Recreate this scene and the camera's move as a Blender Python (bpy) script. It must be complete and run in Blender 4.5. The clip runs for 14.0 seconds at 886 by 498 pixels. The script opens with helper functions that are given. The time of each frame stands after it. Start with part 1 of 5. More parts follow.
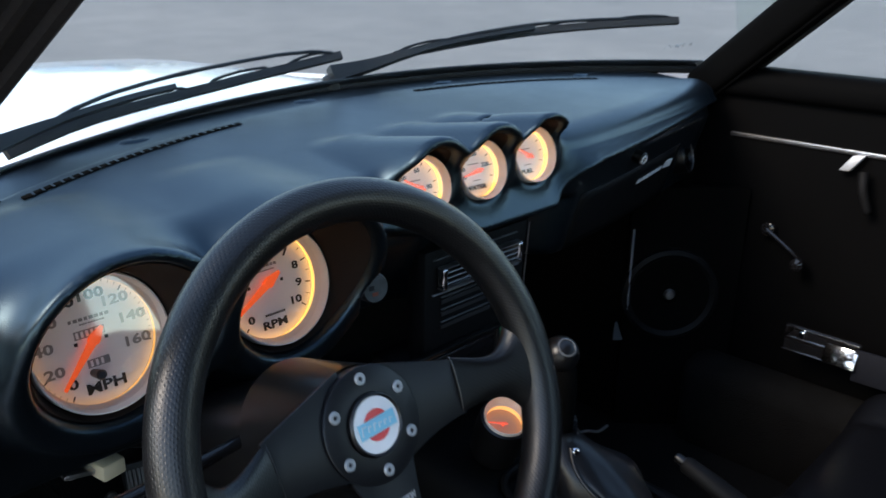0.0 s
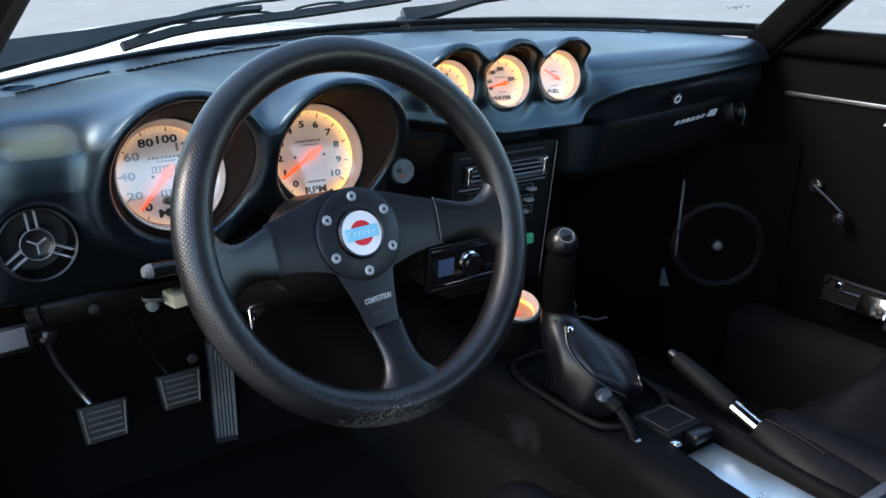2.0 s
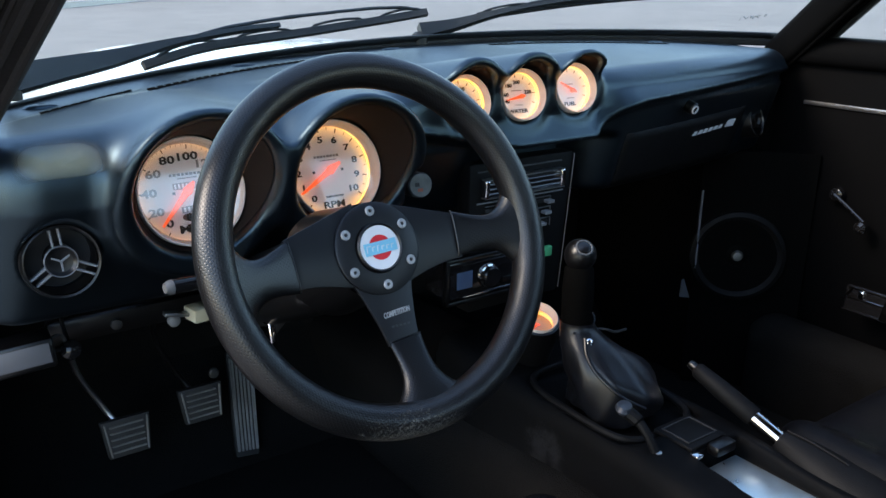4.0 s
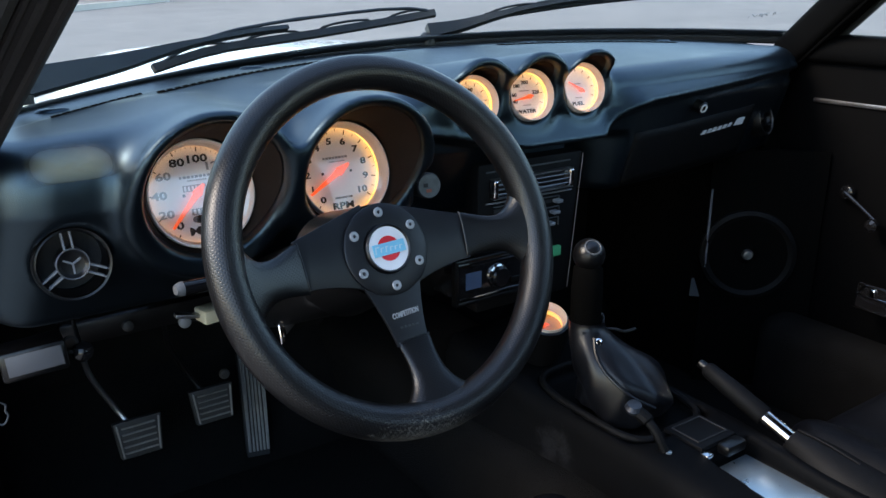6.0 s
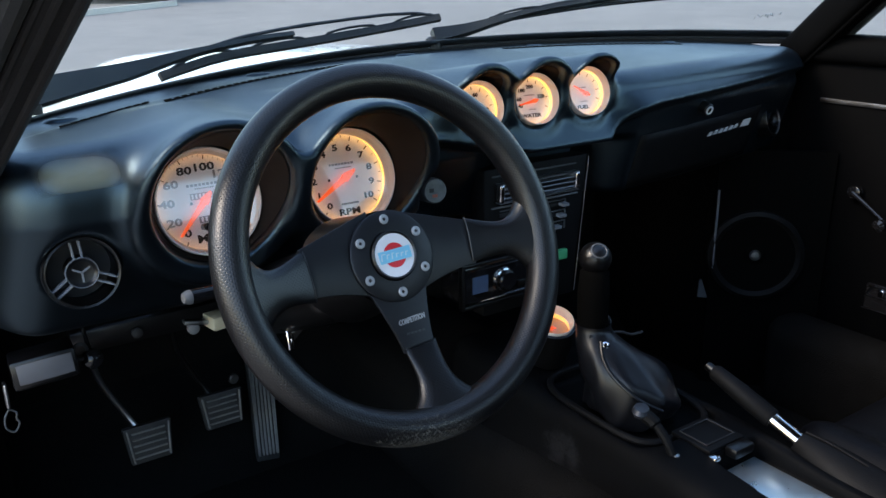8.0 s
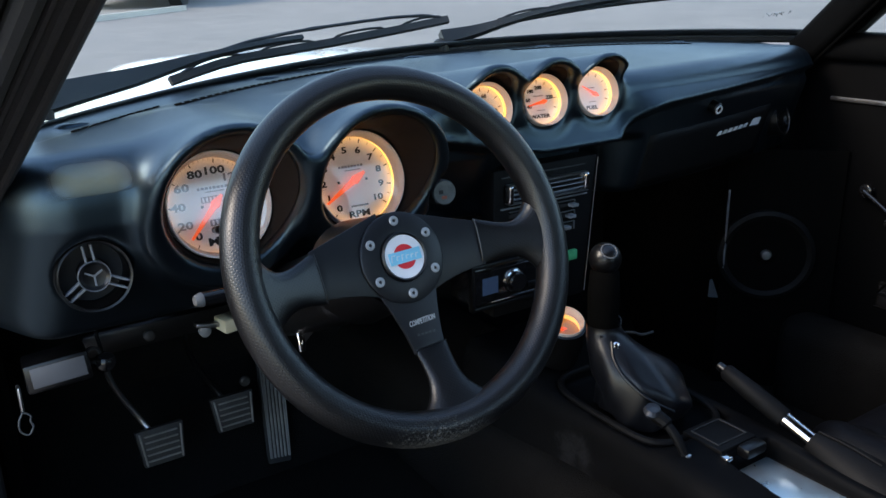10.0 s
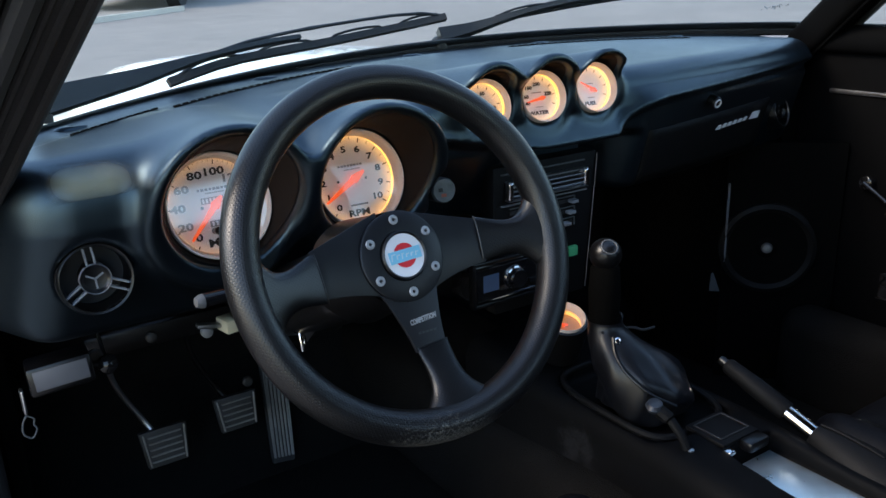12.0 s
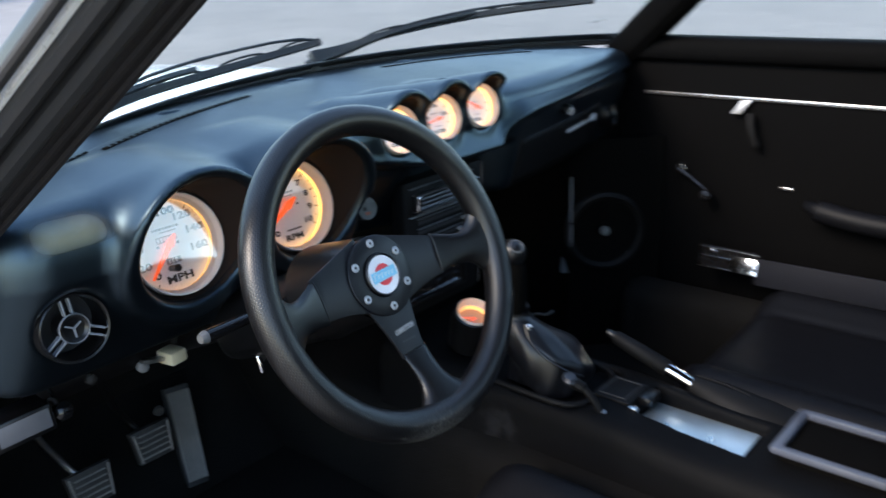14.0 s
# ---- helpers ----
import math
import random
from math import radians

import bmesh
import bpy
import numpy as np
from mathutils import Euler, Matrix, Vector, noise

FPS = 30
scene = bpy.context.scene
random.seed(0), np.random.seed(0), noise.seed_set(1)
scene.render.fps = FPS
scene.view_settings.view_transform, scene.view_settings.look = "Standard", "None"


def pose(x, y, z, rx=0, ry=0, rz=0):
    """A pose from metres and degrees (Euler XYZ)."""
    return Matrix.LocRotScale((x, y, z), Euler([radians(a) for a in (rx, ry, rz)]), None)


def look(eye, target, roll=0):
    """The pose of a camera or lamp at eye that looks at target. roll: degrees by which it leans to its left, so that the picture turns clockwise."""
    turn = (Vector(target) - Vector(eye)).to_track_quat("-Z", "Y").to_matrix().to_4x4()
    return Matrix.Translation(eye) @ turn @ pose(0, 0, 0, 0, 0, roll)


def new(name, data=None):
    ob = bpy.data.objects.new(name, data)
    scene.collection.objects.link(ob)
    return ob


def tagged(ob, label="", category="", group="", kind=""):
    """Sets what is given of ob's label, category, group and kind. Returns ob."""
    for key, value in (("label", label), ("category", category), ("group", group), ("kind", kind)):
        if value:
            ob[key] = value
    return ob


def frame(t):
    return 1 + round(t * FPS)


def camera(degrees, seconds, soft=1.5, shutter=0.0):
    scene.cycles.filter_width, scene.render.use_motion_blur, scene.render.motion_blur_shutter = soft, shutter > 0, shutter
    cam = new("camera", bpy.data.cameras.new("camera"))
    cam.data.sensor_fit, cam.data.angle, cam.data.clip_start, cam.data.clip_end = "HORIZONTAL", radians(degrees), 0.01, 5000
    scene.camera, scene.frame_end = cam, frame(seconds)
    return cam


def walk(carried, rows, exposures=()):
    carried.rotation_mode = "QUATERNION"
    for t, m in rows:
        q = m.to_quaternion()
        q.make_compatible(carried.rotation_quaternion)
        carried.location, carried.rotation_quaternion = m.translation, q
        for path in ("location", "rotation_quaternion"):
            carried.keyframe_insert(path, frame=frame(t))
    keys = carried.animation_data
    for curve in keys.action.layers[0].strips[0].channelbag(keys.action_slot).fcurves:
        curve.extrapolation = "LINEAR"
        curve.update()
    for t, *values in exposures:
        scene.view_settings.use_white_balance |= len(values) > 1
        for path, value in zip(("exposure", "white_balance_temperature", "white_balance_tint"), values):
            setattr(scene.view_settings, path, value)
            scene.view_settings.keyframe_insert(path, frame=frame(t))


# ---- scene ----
cam = camera(55.85, 14.0, 1.5, 0.5)

PATH = [
    (0.0, pose(-0.6971, -0.3997, 1.1021, 70.268, -0.609, -46.009)),
    (0.4, pose(-0.7313, -0.5014, 1.0772, 73.421, 0.549, -45.591)),
    (0.5, pose(-0.7289, -0.5241, 1.0646, 73.745, 1.186, -44.345)),
    (0.8, pose(-0.7248, -0.5994, 1.0444, 74.379, 1.406, -38.343)),
    (1.0, pose(-0.7215, -0.6153, 1.0187, 73.953, -0.594, -37.941)),
    (1.5, pose(-0.7244, -0.6282, 1.0132, 72.372, -1.431, -36.652)),
    (2.0, pose(-0.7261, -0.6302, 1.0149, 71.030, -1.386, -36.322)),
    (2.5, pose(-0.7265, -0.6322, 1.0178, 71.115, -1.134, -35.829)),
    (3.0, pose(-0.7271, -0.6315, 1.0165, 71.540, -1.000, -35.611)),
    (5.5, pose(-0.7271, -0.6361, 1.0191, 71.789, 0.101, -34.811)),
    (6.0, pose(-0.7269, -0.6357, 1.0190, 71.824, 0.009, -34.686)),
    (6.5, pose(-0.7270, -0.6363, 1.0195, 71.904, 0.033, -34.478)),
    (7.0, pose(-0.7271, -0.6348, 1.0201, 71.988, 0.131, -34.495)),
    (7.5, pose(-0.7271, -0.6386, 1.0213, 71.955, 0.232, -34.160)),
    (8.0, pose(-0.7256, -0.6386, 1.0254, 71.851, 0.631, -34.276)),
    (10.5, pose(-0.7268, -0.6402, 1.0250, 72.047, 1.270, -33.733)),
    (11.0, pose(-0.7262, -0.6391, 1.0257, 71.979, 1.463, -33.983)),
    (11.5, pose(-0.7257, -0.6406, 1.0258, 71.827, 1.663, -33.916)),
    (12.0, pose(-0.7256, -0.6412, 1.0263, 71.794, 1.978, -33.902)),
    (12.5, pose(-0.7252, -0.6410, 1.0265, 71.824, 2.192, -33.932)),
    (13.0, pose(-0.7240, -0.6432, 1.0330, 71.415, 2.730, -34.120)),
    (13.5, pose(-0.7523, -0.6339, 1.0479, 71.509, 2.695, -36.219)),
    (13.8, pose(-0.8427, -0.6064, 1.0664, 71.536, 2.228, -43.226)),
    (14.0, pose(-0.9265, -0.5872, 1.0895, 70.726, 2.370, -49.862)),
]
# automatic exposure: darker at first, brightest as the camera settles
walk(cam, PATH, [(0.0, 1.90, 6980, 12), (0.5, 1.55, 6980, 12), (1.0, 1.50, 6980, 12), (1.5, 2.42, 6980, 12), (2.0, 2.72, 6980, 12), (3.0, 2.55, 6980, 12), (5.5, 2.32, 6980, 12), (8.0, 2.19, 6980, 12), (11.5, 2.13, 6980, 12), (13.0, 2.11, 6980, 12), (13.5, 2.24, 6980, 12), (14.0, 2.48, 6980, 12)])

# ---- light: an even evening sky ----
world = bpy.data.worlds.new("evening_sky")
scene.world = world
world.use_nodes = True
wn = world.node_tree.nodes
sky = wn.new("ShaderNodeTexSky")
sky.sky_type = "NISHITA"
sky.sun_disc = False
sky.sun_elevation = radians(38)
sky.sun_rotation = radians(284)
sky.air_density, sky.dust_density, sky.ozone_density = 1.2, 0.6, 3.0
wn["Background"].inputs["Strength"].default_value = 0.12
world.node_tree.links.new(sky.outputs["Color"], wn["Background"].inputs["Color"])
sun = new("sun", bpy.data.lights.new("sun", "SUN"))
sun.data.energy, sun.data.angle, sun.data.color = 1.0, radians(25), (1.0, 0.90, 0.80)
sun.matrix_world = look((-5, 1.2, 3.8), (0, 0, 0))


# ---- materials ----
def mat(name, base, rough=0.5, metal=0.0, var=0.12, scale=30.0, bump=0.0, bump_scale=400.0, spec=0.5, coat=0.0, rvar=0.1, tint=(1, 1, 1)):
    """A painted, moulded or metal surface: colour and gloss vary at two scales, with fine relief."""
    m = bpy.data.materials.new(name)
    m.use_nodes = True
    nt = m.node_tree
    b = nt.nodes["Principled BSDF"]
    tc = nt.nodes.new("ShaderNodeTexCoord")
    n1 = nt.nodes.new("ShaderNodeTexNoise")
    n1.inputs["Scale"].default_value, n1.inputs["Detail"].default_value = scale, 6
    n2 = nt.nodes.new("ShaderNodeTexNoise")
    n2.inputs["Scale"].default_value, n2.inputs["Detail"].default_value = scale / 7, 3
    add = nt.nodes.new("ShaderNodeMath")
    add.operation = "ADD"
    for n in (n1, n2):
        nt.links.new(tc.outputs["Object"], n.inputs["Vector"])
    nt.links.new(n1.outputs["Fac"], add.inputs[0])
    nt.links.new(n2.outputs["Fac"], add.inputs[1])
    mr = nt.nodes.new("ShaderNodeMapRange")
    mr.inputs["From Min"].default_value, mr.inputs["From Max"].default_value = 0.6, 1.4
    nt.links.new(add.outputs[0], mr.inputs["Value"])
    mix = nt.nodes.new("ShaderNodeMix")
    mix.data_type = "RGBA"
    mix.inputs["A"].default_value = (*[c * (1 - var) for c in base], 1)
    mix.inputs["B"].default_value = (*[min(1, c * (1 + var)) for c in base], 1)
    nt.links.new(mr.outputs["Result"], mix.inputs["Factor"])
    nt.links.new(mix.outputs["Result"], b.inputs["Base Color"])
    rr = nt.nodes.new("ShaderNodeMapRange")
    rr.inputs["To Min"].default_value, rr.inputs["To Max"].default_value = max(0.02, rough * (1 - rvar)), min(1, rough * (1 + rvar))
    nt.links.new(mr.outputs["Result"], rr.inputs["Value"])
    nt.links.new(rr.outputs["Result"], b.inputs["Roughness"])
    b.inputs["Metallic"].default_value = metal
    b.inputs["Specular IOR Level"].default_value = spec
    b.inputs["Specular Tint"].default_value = (*tint, 1)
    b.inputs["Coat Weight"].default_value = coat
    if bump:
        v = nt.nodes.new("ShaderNodeTexVoronoi")
        v.inputs["Scale"].default_value = bump_scale
        nt.links.new(tc.outputs["Object"], v.inputs["Vector"])
        bp = nt.nodes.new("ShaderNodeBump")
        bp.inputs["Strength"].default_value, bp.inputs["Distance"].default_value = bump, 0.001
        nt.links.new(v.outputs["Distance"], bp.inputs["Height"])
        nt.links.new(bp.outputs["Normal"], b.inputs["Normal"])
    return m


def glow(name, colour, strength):
    m = bpy.data.materials.new(name)
    m.use_nodes = True
    b = m.node_tree.nodes["Principled BSDF"]
    b.inputs["Base Color"].default_value = (*colour, 1)
    b.inputs["Emission Color"].default_value = (*colour, 1)
    b.inputs["Emission Strength"].default_value = strength
    return m


def glass(name, tint=(1, 1, 1), rough=0.0, gloss=0.03):
    """Clear glass: sees straight through, with the gloss of a pane."""
    m = bpy.data.materials.new(name)
    m.use_nodes = True
    nt = m.node_tree
    nt.nodes.remove(nt.nodes["Principled BSDF"])
    tr, gl, mx = (nt.nodes.new("ShaderNode" + k) for k in ("BsdfTransparent", "BsdfGlossy", "MixShader"))
    tr.inputs["Color"].default_value = (*tint, 1)
    gl.inputs["Roughness"].default_value = rough
    mx.inputs[0].default_value = gloss
    nt.links.new(tr.outputs[0], mx.inputs[1])
    nt.links.new(gl.outputs[0], mx.inputs[2])
    nt.links.new(mx.outputs[0], nt.nodes["Material Output"].inputs[0])
    return m


VINYL = mat("blue_black_vinyl", (0.0014, 0.0021, 0.0034), 0.36, bump=0.12, bump_scale=900, var=0.15, scale=25, spec=1.0, tint=(0.55, 0.82, 1.0))
VINYL_DULL = mat("dull_black_vinyl", (0.0042, 0.0042, 0.0046), 0.6, bump=0.15, bump_scale=700, spec=0.15)
DOOR_TRIM = mat("black_door_vinyl", (0.0026, 0.0026, 0.0028), 0.7, bump=0.2, bump_scale=600, spec=0.02)
GREY_PLASTIC = mat("grey_plastic", (0.20, 0.21, 0.225), 0.4)
FLOCK = mat("flat_black_trim", (0.0028, 0.0027, 0.0026), 0.95, bump=0.2, bump_scale=700, spec=0.03)
LEATHER = mat("perforated_black_leather", (0.006, 0.0062, 0.007), 0.30, bump=0.22, bump_scale=900, var=0.2)
BOOT = mat("soft_black_leather", (0.0048, 0.0053, 0.0072), 0.33, bump=0.10, bump_scale=900)
PLASTIC = mat("black_plastic", (0.004, 0.004, 0.0045), 0.30, bump=0.06, bump_scale=900)
GLOSS = mat("glossy_black", (0.008, 0.008, 0.009), 0.12)
ANOD = mat("black_anodised_metal", (0.0055, 0.006, 0.008), 0.42, 0.0, scale=60)
CARPET = mat("black_carpet", (0.0060, 0.0058, 0.0056), 0.95, bump=0.9, bump_scale=500, var=0.4, spec=0.1)
CHROME = mat("chrome", (0.75, 0.76, 0.78), 0.1, 1.0, var=0.04)
STEEL = mat("brushed_steel", (0.55, 0.56, 0.58), 0.34, 1.0, var=0.08, scale=80)
DARK_STEEL = mat("dark_steel", (0.18, 0.18, 0.19), 0.4, 0.9)
TRAY = mat("brushed_aluminium", (0.66, 0.77, 0.81), 0.36, 0.85, var=0.2, scale=30, rvar=0.5)
SATIN = mat("satin_silver_bezel", (0.80, 0.72, 0.66), 0.42, 0.1, var=0.05)
DIAL = mat("silver_white_dial", (0.91, 0.91, 0.93), 0.45, 0.0, var=0.03)
INK = mat("black_dial_ink", (0.01, 0.01, 0.012), 0.6)
INK_GREY = mat("grey_and_hazed_dial_ink", (0.25, 0.25, 0.26), 0.6)
# fluorescent orange; the weak emission is added to brighten it, not a lamp
NEEDLE = glow("boosted_orange_needle", (1.0, 0.13, 0.03), 0.16)
SEAT = mat("black_seat_vinyl", (0.0032, 0.0035, 0.0048), 0.52, bump=0.2, bump_scale=500, spec=0.12)
RUBBER = mat("black_rubber", (0.014, 0.014, 0.015), 0.7, bump=0.1)
PEDAL = mat("worn_pedal_rubber", (0.025, 0.025, 0.025), 0.65, var=0.4, scale=60, bump=0.3)
WHITE_PAINT = mat("white_car_paint", (0.8, 0.81, 0.82), 0.15, coat=0.5, var=0.02)
ASPHALT = mat("asphalt", (0.215, 0.20, 0.185), 0.9, var=0.2, scale=3, bump=0.3, bump_scale=120)
CONCRETE = mat("kerb_concrete", (0.5, 0.48, 0.44), 0.9, var=0.15, scale=4)
DIRT = mat("dry_soil", (0.3, 0.22, 0.17), 0.95, var=0.3, scale=3)
GLASS = glass("clear_glass", (0.93, 0.96, 0.95))
GAUGE_GLASS = glass("gauge_glass", (1, 1, 1), 0.04, 0.085)
AMBER = glow("amber_gauge_light", (1.0, 0.55, 0.14), 0.42)
AMBER_DIM = glow("dim_amber_gauge_light", (1.0, 0.55, 0.16), 0.24)
SPEEDO_GLASS = glass("speedometer_glass", (1, 1, 1), 0.06, 0.22)



def add_wear(m, worn, centre, reach, scale, soft=0.35):
    """Rubbed patches round a place of the thing, with ragged edges."""
    nt = m.node_tree
    b = nt.nodes["Principled BSDF"]
    tc = nt.nodes.new("ShaderNodeTexCoord")
    dist = nt.nodes.new("ShaderNodeVectorMath")
    dist.operation = "DISTANCE"
    dist.inputs[1].default_value = centre
    nz = nt.nodes.new("ShaderNodeTexNoise")
    nz.inputs["Scale"].default_value, nz.inputs["Detail"].default_value, nz.inputs["Roughness"].default_value = scale, 8, 0.75
    nt.links.new(tc.outputs["Object"], dist.inputs[0])
    nt.links.new(tc.outputs["Object"], nz.inputs["Vector"])
    near = nt.nodes.new("ShaderNodeMapRange")
    near.inputs["From Min"].default_value, near.inputs["From Max"].default_value = reach, reach * soft
    nt.links.new(dist.outputs["Value"], near.inputs["Value"])
    mul = nt.nodes.new("ShaderNodeMath")
    mul.operation = "MULTIPLY"
    nt.links.new(near.outputs["Result"], mul.inputs[0])
    nt.links.new(nz.outputs["Fac"], mul.inputs[1])
    ramp = nt.nodes.new("ShaderNodeMapRange")
    ramp.inputs["From Min"].default_value, ramp.inputs["From Max"].default_value = 0.40, 0.56
    nt.links.new(mul.outputs[0], ramp.inputs["Value"])
    old = b.inputs["Base Color"].links[0].from_socket
    mix = nt.nodes.new("ShaderNodeMix")
    mix.data_type = "RGBA"
    mix.inputs["B"].default_value = (*worn, 1)
    nt.links.new(ramp.outputs["Result"], mix.inputs["Factor"])
    nt.links.new(old, mix.inputs["A"])
    nt.links.new(mix.outputs["Result"], b.inputs["Base Color"])
    return m


def faded_label():
    """An olive reflection painted into the vinyl's colour, fading out towards its edges."""
    m = mat("faded_label", (0.0014, 0.0021, 0.0034), 0.36, bump=0.12, bump_scale=900, var=0.15, scale=25, spec=1.0, tint=(0.55, 0.82, 1.0))
    nt = m.node_tree
    b = nt.nodes["Principled BSDF"]
    tc = nt.nodes.new("ShaderNodeTexCoord")
    sep = nt.nodes.new("ShaderNodeSeparateXYZ")
    nt.links.new(tc.outputs["Generated"], sep.inputs[0])
    product = None
    for axis, soft in (("X", 0.36), ("Z", 0.46)):
        d = nt.nodes.new("ShaderNodeMath")
        d.operation = "PINGPONG"
        d.inputs[1].default_value = 0.5
        nt.links.new(sep.outputs[axis], d.inputs[0])
        f = nt.nodes.new("ShaderNodeMapRange")
        f.interpolation_type = "SMOOTHSTEP"
        f.inputs["From Max"].default_value = soft
        nt.links.new(d.outputs[0], f.inputs["Value"])
        if product is None:
            product = f.outputs["Result"]
        else:
            mul = nt.nodes.new("ShaderNodeMath")
            mul.operation = "MULTIPLY"
            nt.links.new(product, mul.inputs[0])
            nt.links.new(f.outputs["Result"], mul.inputs[1])
            product = mul.outputs[0]
    old = b.inputs["Base Color"].links[0].from_socket
    mix = nt.nodes.new("ShaderNodeMix")
    mix.data_type = "RGBA"
    mix.inputs["B"].default_value = (0.24, 0.225, 0.145, 1)
    nt.links.new(product, mix.inputs["Factor"])
    nt.links.new(old, mix.inputs["A"])
    nt.links.new(mix.outputs["Result"], b.inputs["Base Color"])
    cover = nt.nodes.new("ShaderNodeMapRange")
    cover.inputs["From Max"].default_value = 0.4
    nt.links.new(product, cover.inputs["Value"])
    clear, blend = nt.nodes.new("ShaderNodeBsdfTransparent"), nt.nodes.new("ShaderNodeMixShader")
    nt.links.new(cover.outputs["Result"], blend.inputs[0])
    nt.links.new(clear.outputs[0], blend.inputs[1])
    nt.links.new(b.outputs[0], blend.inputs[2])
    nt.links.new(blend.outputs[0], nt.nodes["Material Output"].inputs[0])
    return m


def perforate(m, depth=0.27):
    """Rows of punched holes along the leather, laid out by its UV map (one hole a unit)."""
    nt = m.node_tree
    b = nt.nodes["Principled BSDF"]
    uv = nt.nodes.new("ShaderNodeTexCoord")
    v = nt.nodes.new("ShaderNodeTexVoronoi")
    v.voronoi_dimensions = "2D"
    v.inputs["Scale"].default_value, v.inputs["Randomness"].default_value = 1.0, 0.06
    nt.links.new(uv.outputs["UV"], v.inputs["Vector"])
    hole = nt.nodes.new("ShaderNodeMapRange")
    hole.inputs["From Min"].default_value, hole.inputs["From Max"].default_value = 0.16, 0.30
    nt.links.new(v.outputs["Distance"], hole.inputs["Value"])
    old = b.inputs["Base Color"].links[0].from_socket
    mix = nt.nodes.new("ShaderNodeMix")
    mix.data_type = "RGBA"
    mix.inputs["A"].default_value = (0.0008, 0.0008, 0.0008, 1)
    nt.links.new(hole.outputs["Result"], mix.inputs["Factor"])
    nt.links.new(old, mix.inputs["B"])
    nt.links.new(mix.outputs["Result"], b.inputs["Base Color"])
    bp = nt.nodes.new("ShaderNodeBump")
    bp.inputs["Strength"].default_value, bp.inputs["Distance"].default_value = depth, 0.0012
    nt.links.new(hole.outputs["Result"], bp.inputs["Height"])
    if b.inputs["Normal"].links:
        nt.links.new(b.inputs["Normal"].links[0].from_socket, bp.inputs["Normal"])
    nt.links.new(bp.outputs["Normal"], b.inputs["Normal"])
    return m


RIM_LEATHER = perforate(add_wear(mat("worn_rim_leather", (0.005, 0.0052, 0.006), 0.33, bump=0.07, bump_scale=900, var=0.2, spec=0.55), (0.13, 0.125, 0.112), (-0.035, -0.30, 0.0), 0.215, 330, 0.62), 0.26)
COVER_LEATHER = perforate(mat("spoke_leather", (0.0042, 0.0044, 0.005), 0.33, bump=0.07, bump_scale=900, var=0.2), 0.16)
PILLAR = mat("worn_pillar_vinyl", (0.0085, 0.0070, 0.0074), 0.7, var=0.35, scale=14, bump=0.25, bump_scale=260)
CHIPPED = add_wear(mat("chipped_grey_paint", (0.55, 0.54, 0.52), 0.5, var=0.2, scale=40), (0.03, 0.027, 0.025), (-0.65, 0.1, 0.98), 1.2, 160, -0.3)
JAMB = mat("grey_black_jamb_vinyl", (0.020, 0.021, 0.024), 0.45, bump=0.2, bump_scale=500, var=0.3)
CONSOLE = add_wear(mat("scuffed_console_vinyl", (0.0024, 0.0025, 0.0029), 0.68, bump=0.15, bump_scale=700, spec=0.09), (0.011, 0.011, 0.012), (-0.06, 0.07, 0.43), 0.10, 45, 0.2)
WIPER = mat("weathered_wiper_black", (0.007, 0.008, 0.0085), 0.5, var=0.3, scale=50)
KNOB_STEEL = mat("dull_steel_knob", (0.11, 0.115, 0.12), 0.4, 0.4, var=0.35, scale=120)
KNOB_GREY = mat("dull_grey_knob", (0.085, 0.09, 0.095), 0.4)
ZINC = mat("pale_zinc", (0.42, 0.43, 0.45), 0.45, 0.5, var=0.08)
AMBER_DIAL = mat("amber_dial", (0.60, 0.34, 0.14), 0.5, var=0.1)


# ---- building helpers ----
def part(name, bm, material, parent=None, label="", smooth=True, sharp=0.6):
    me = bpy.data.meshes.new(name)
    if isinstance(bm, bmesh.types.BMesh):
        bmesh.ops.recalc_face_normals(bm, faces=bm.faces)
        bm.to_mesh(me)
        bm.free()
    else:
        me.from_pydata(*bm)
    me.materials.append(material)
    if smooth:
        me.shade_smooth()
        me.set_sharp_from_angle(angle=sharp)
    ob = new(name, me)
    if parent is not None:
        ob.parent = parent
    if label:
        tagged(ob, label)
    return ob


def thing(name, label, category, group="", m=None, kind=""):
    ob = new(name)
    ob.empty_display_size = 0.03
    if m is not None:
        ob.matrix_world = m
    return tagged(ob, label, category, group, kind)


def basis(o, x, y, z):
    return Matrix(((x[0], y[0], z[0], o[0]), (x[1], y[1], z[1], o[1]), (x[2], y[2], z[2], o[2]), (0, 0, 0, 1)))


def add_box(bm, size, m=Matrix(), bevel=0.0, seg=2):
    r = bmesh.ops.create_cube(bm, size=1, matrix=m @ Matrix.Diagonal((*size, 1)))
    if bevel:
        es = list({e for v in r["verts"] for e in v.link_edges})
        bmesh.ops.bevel(bm, geom=es, offset=bevel, segments=seg, profile=0.5, affect="EDGES")
    return bm


def box(size, m=Matrix(), bevel=0.0, seg=2):
    return add_box(bmesh.new(), size, m, bevel, seg)


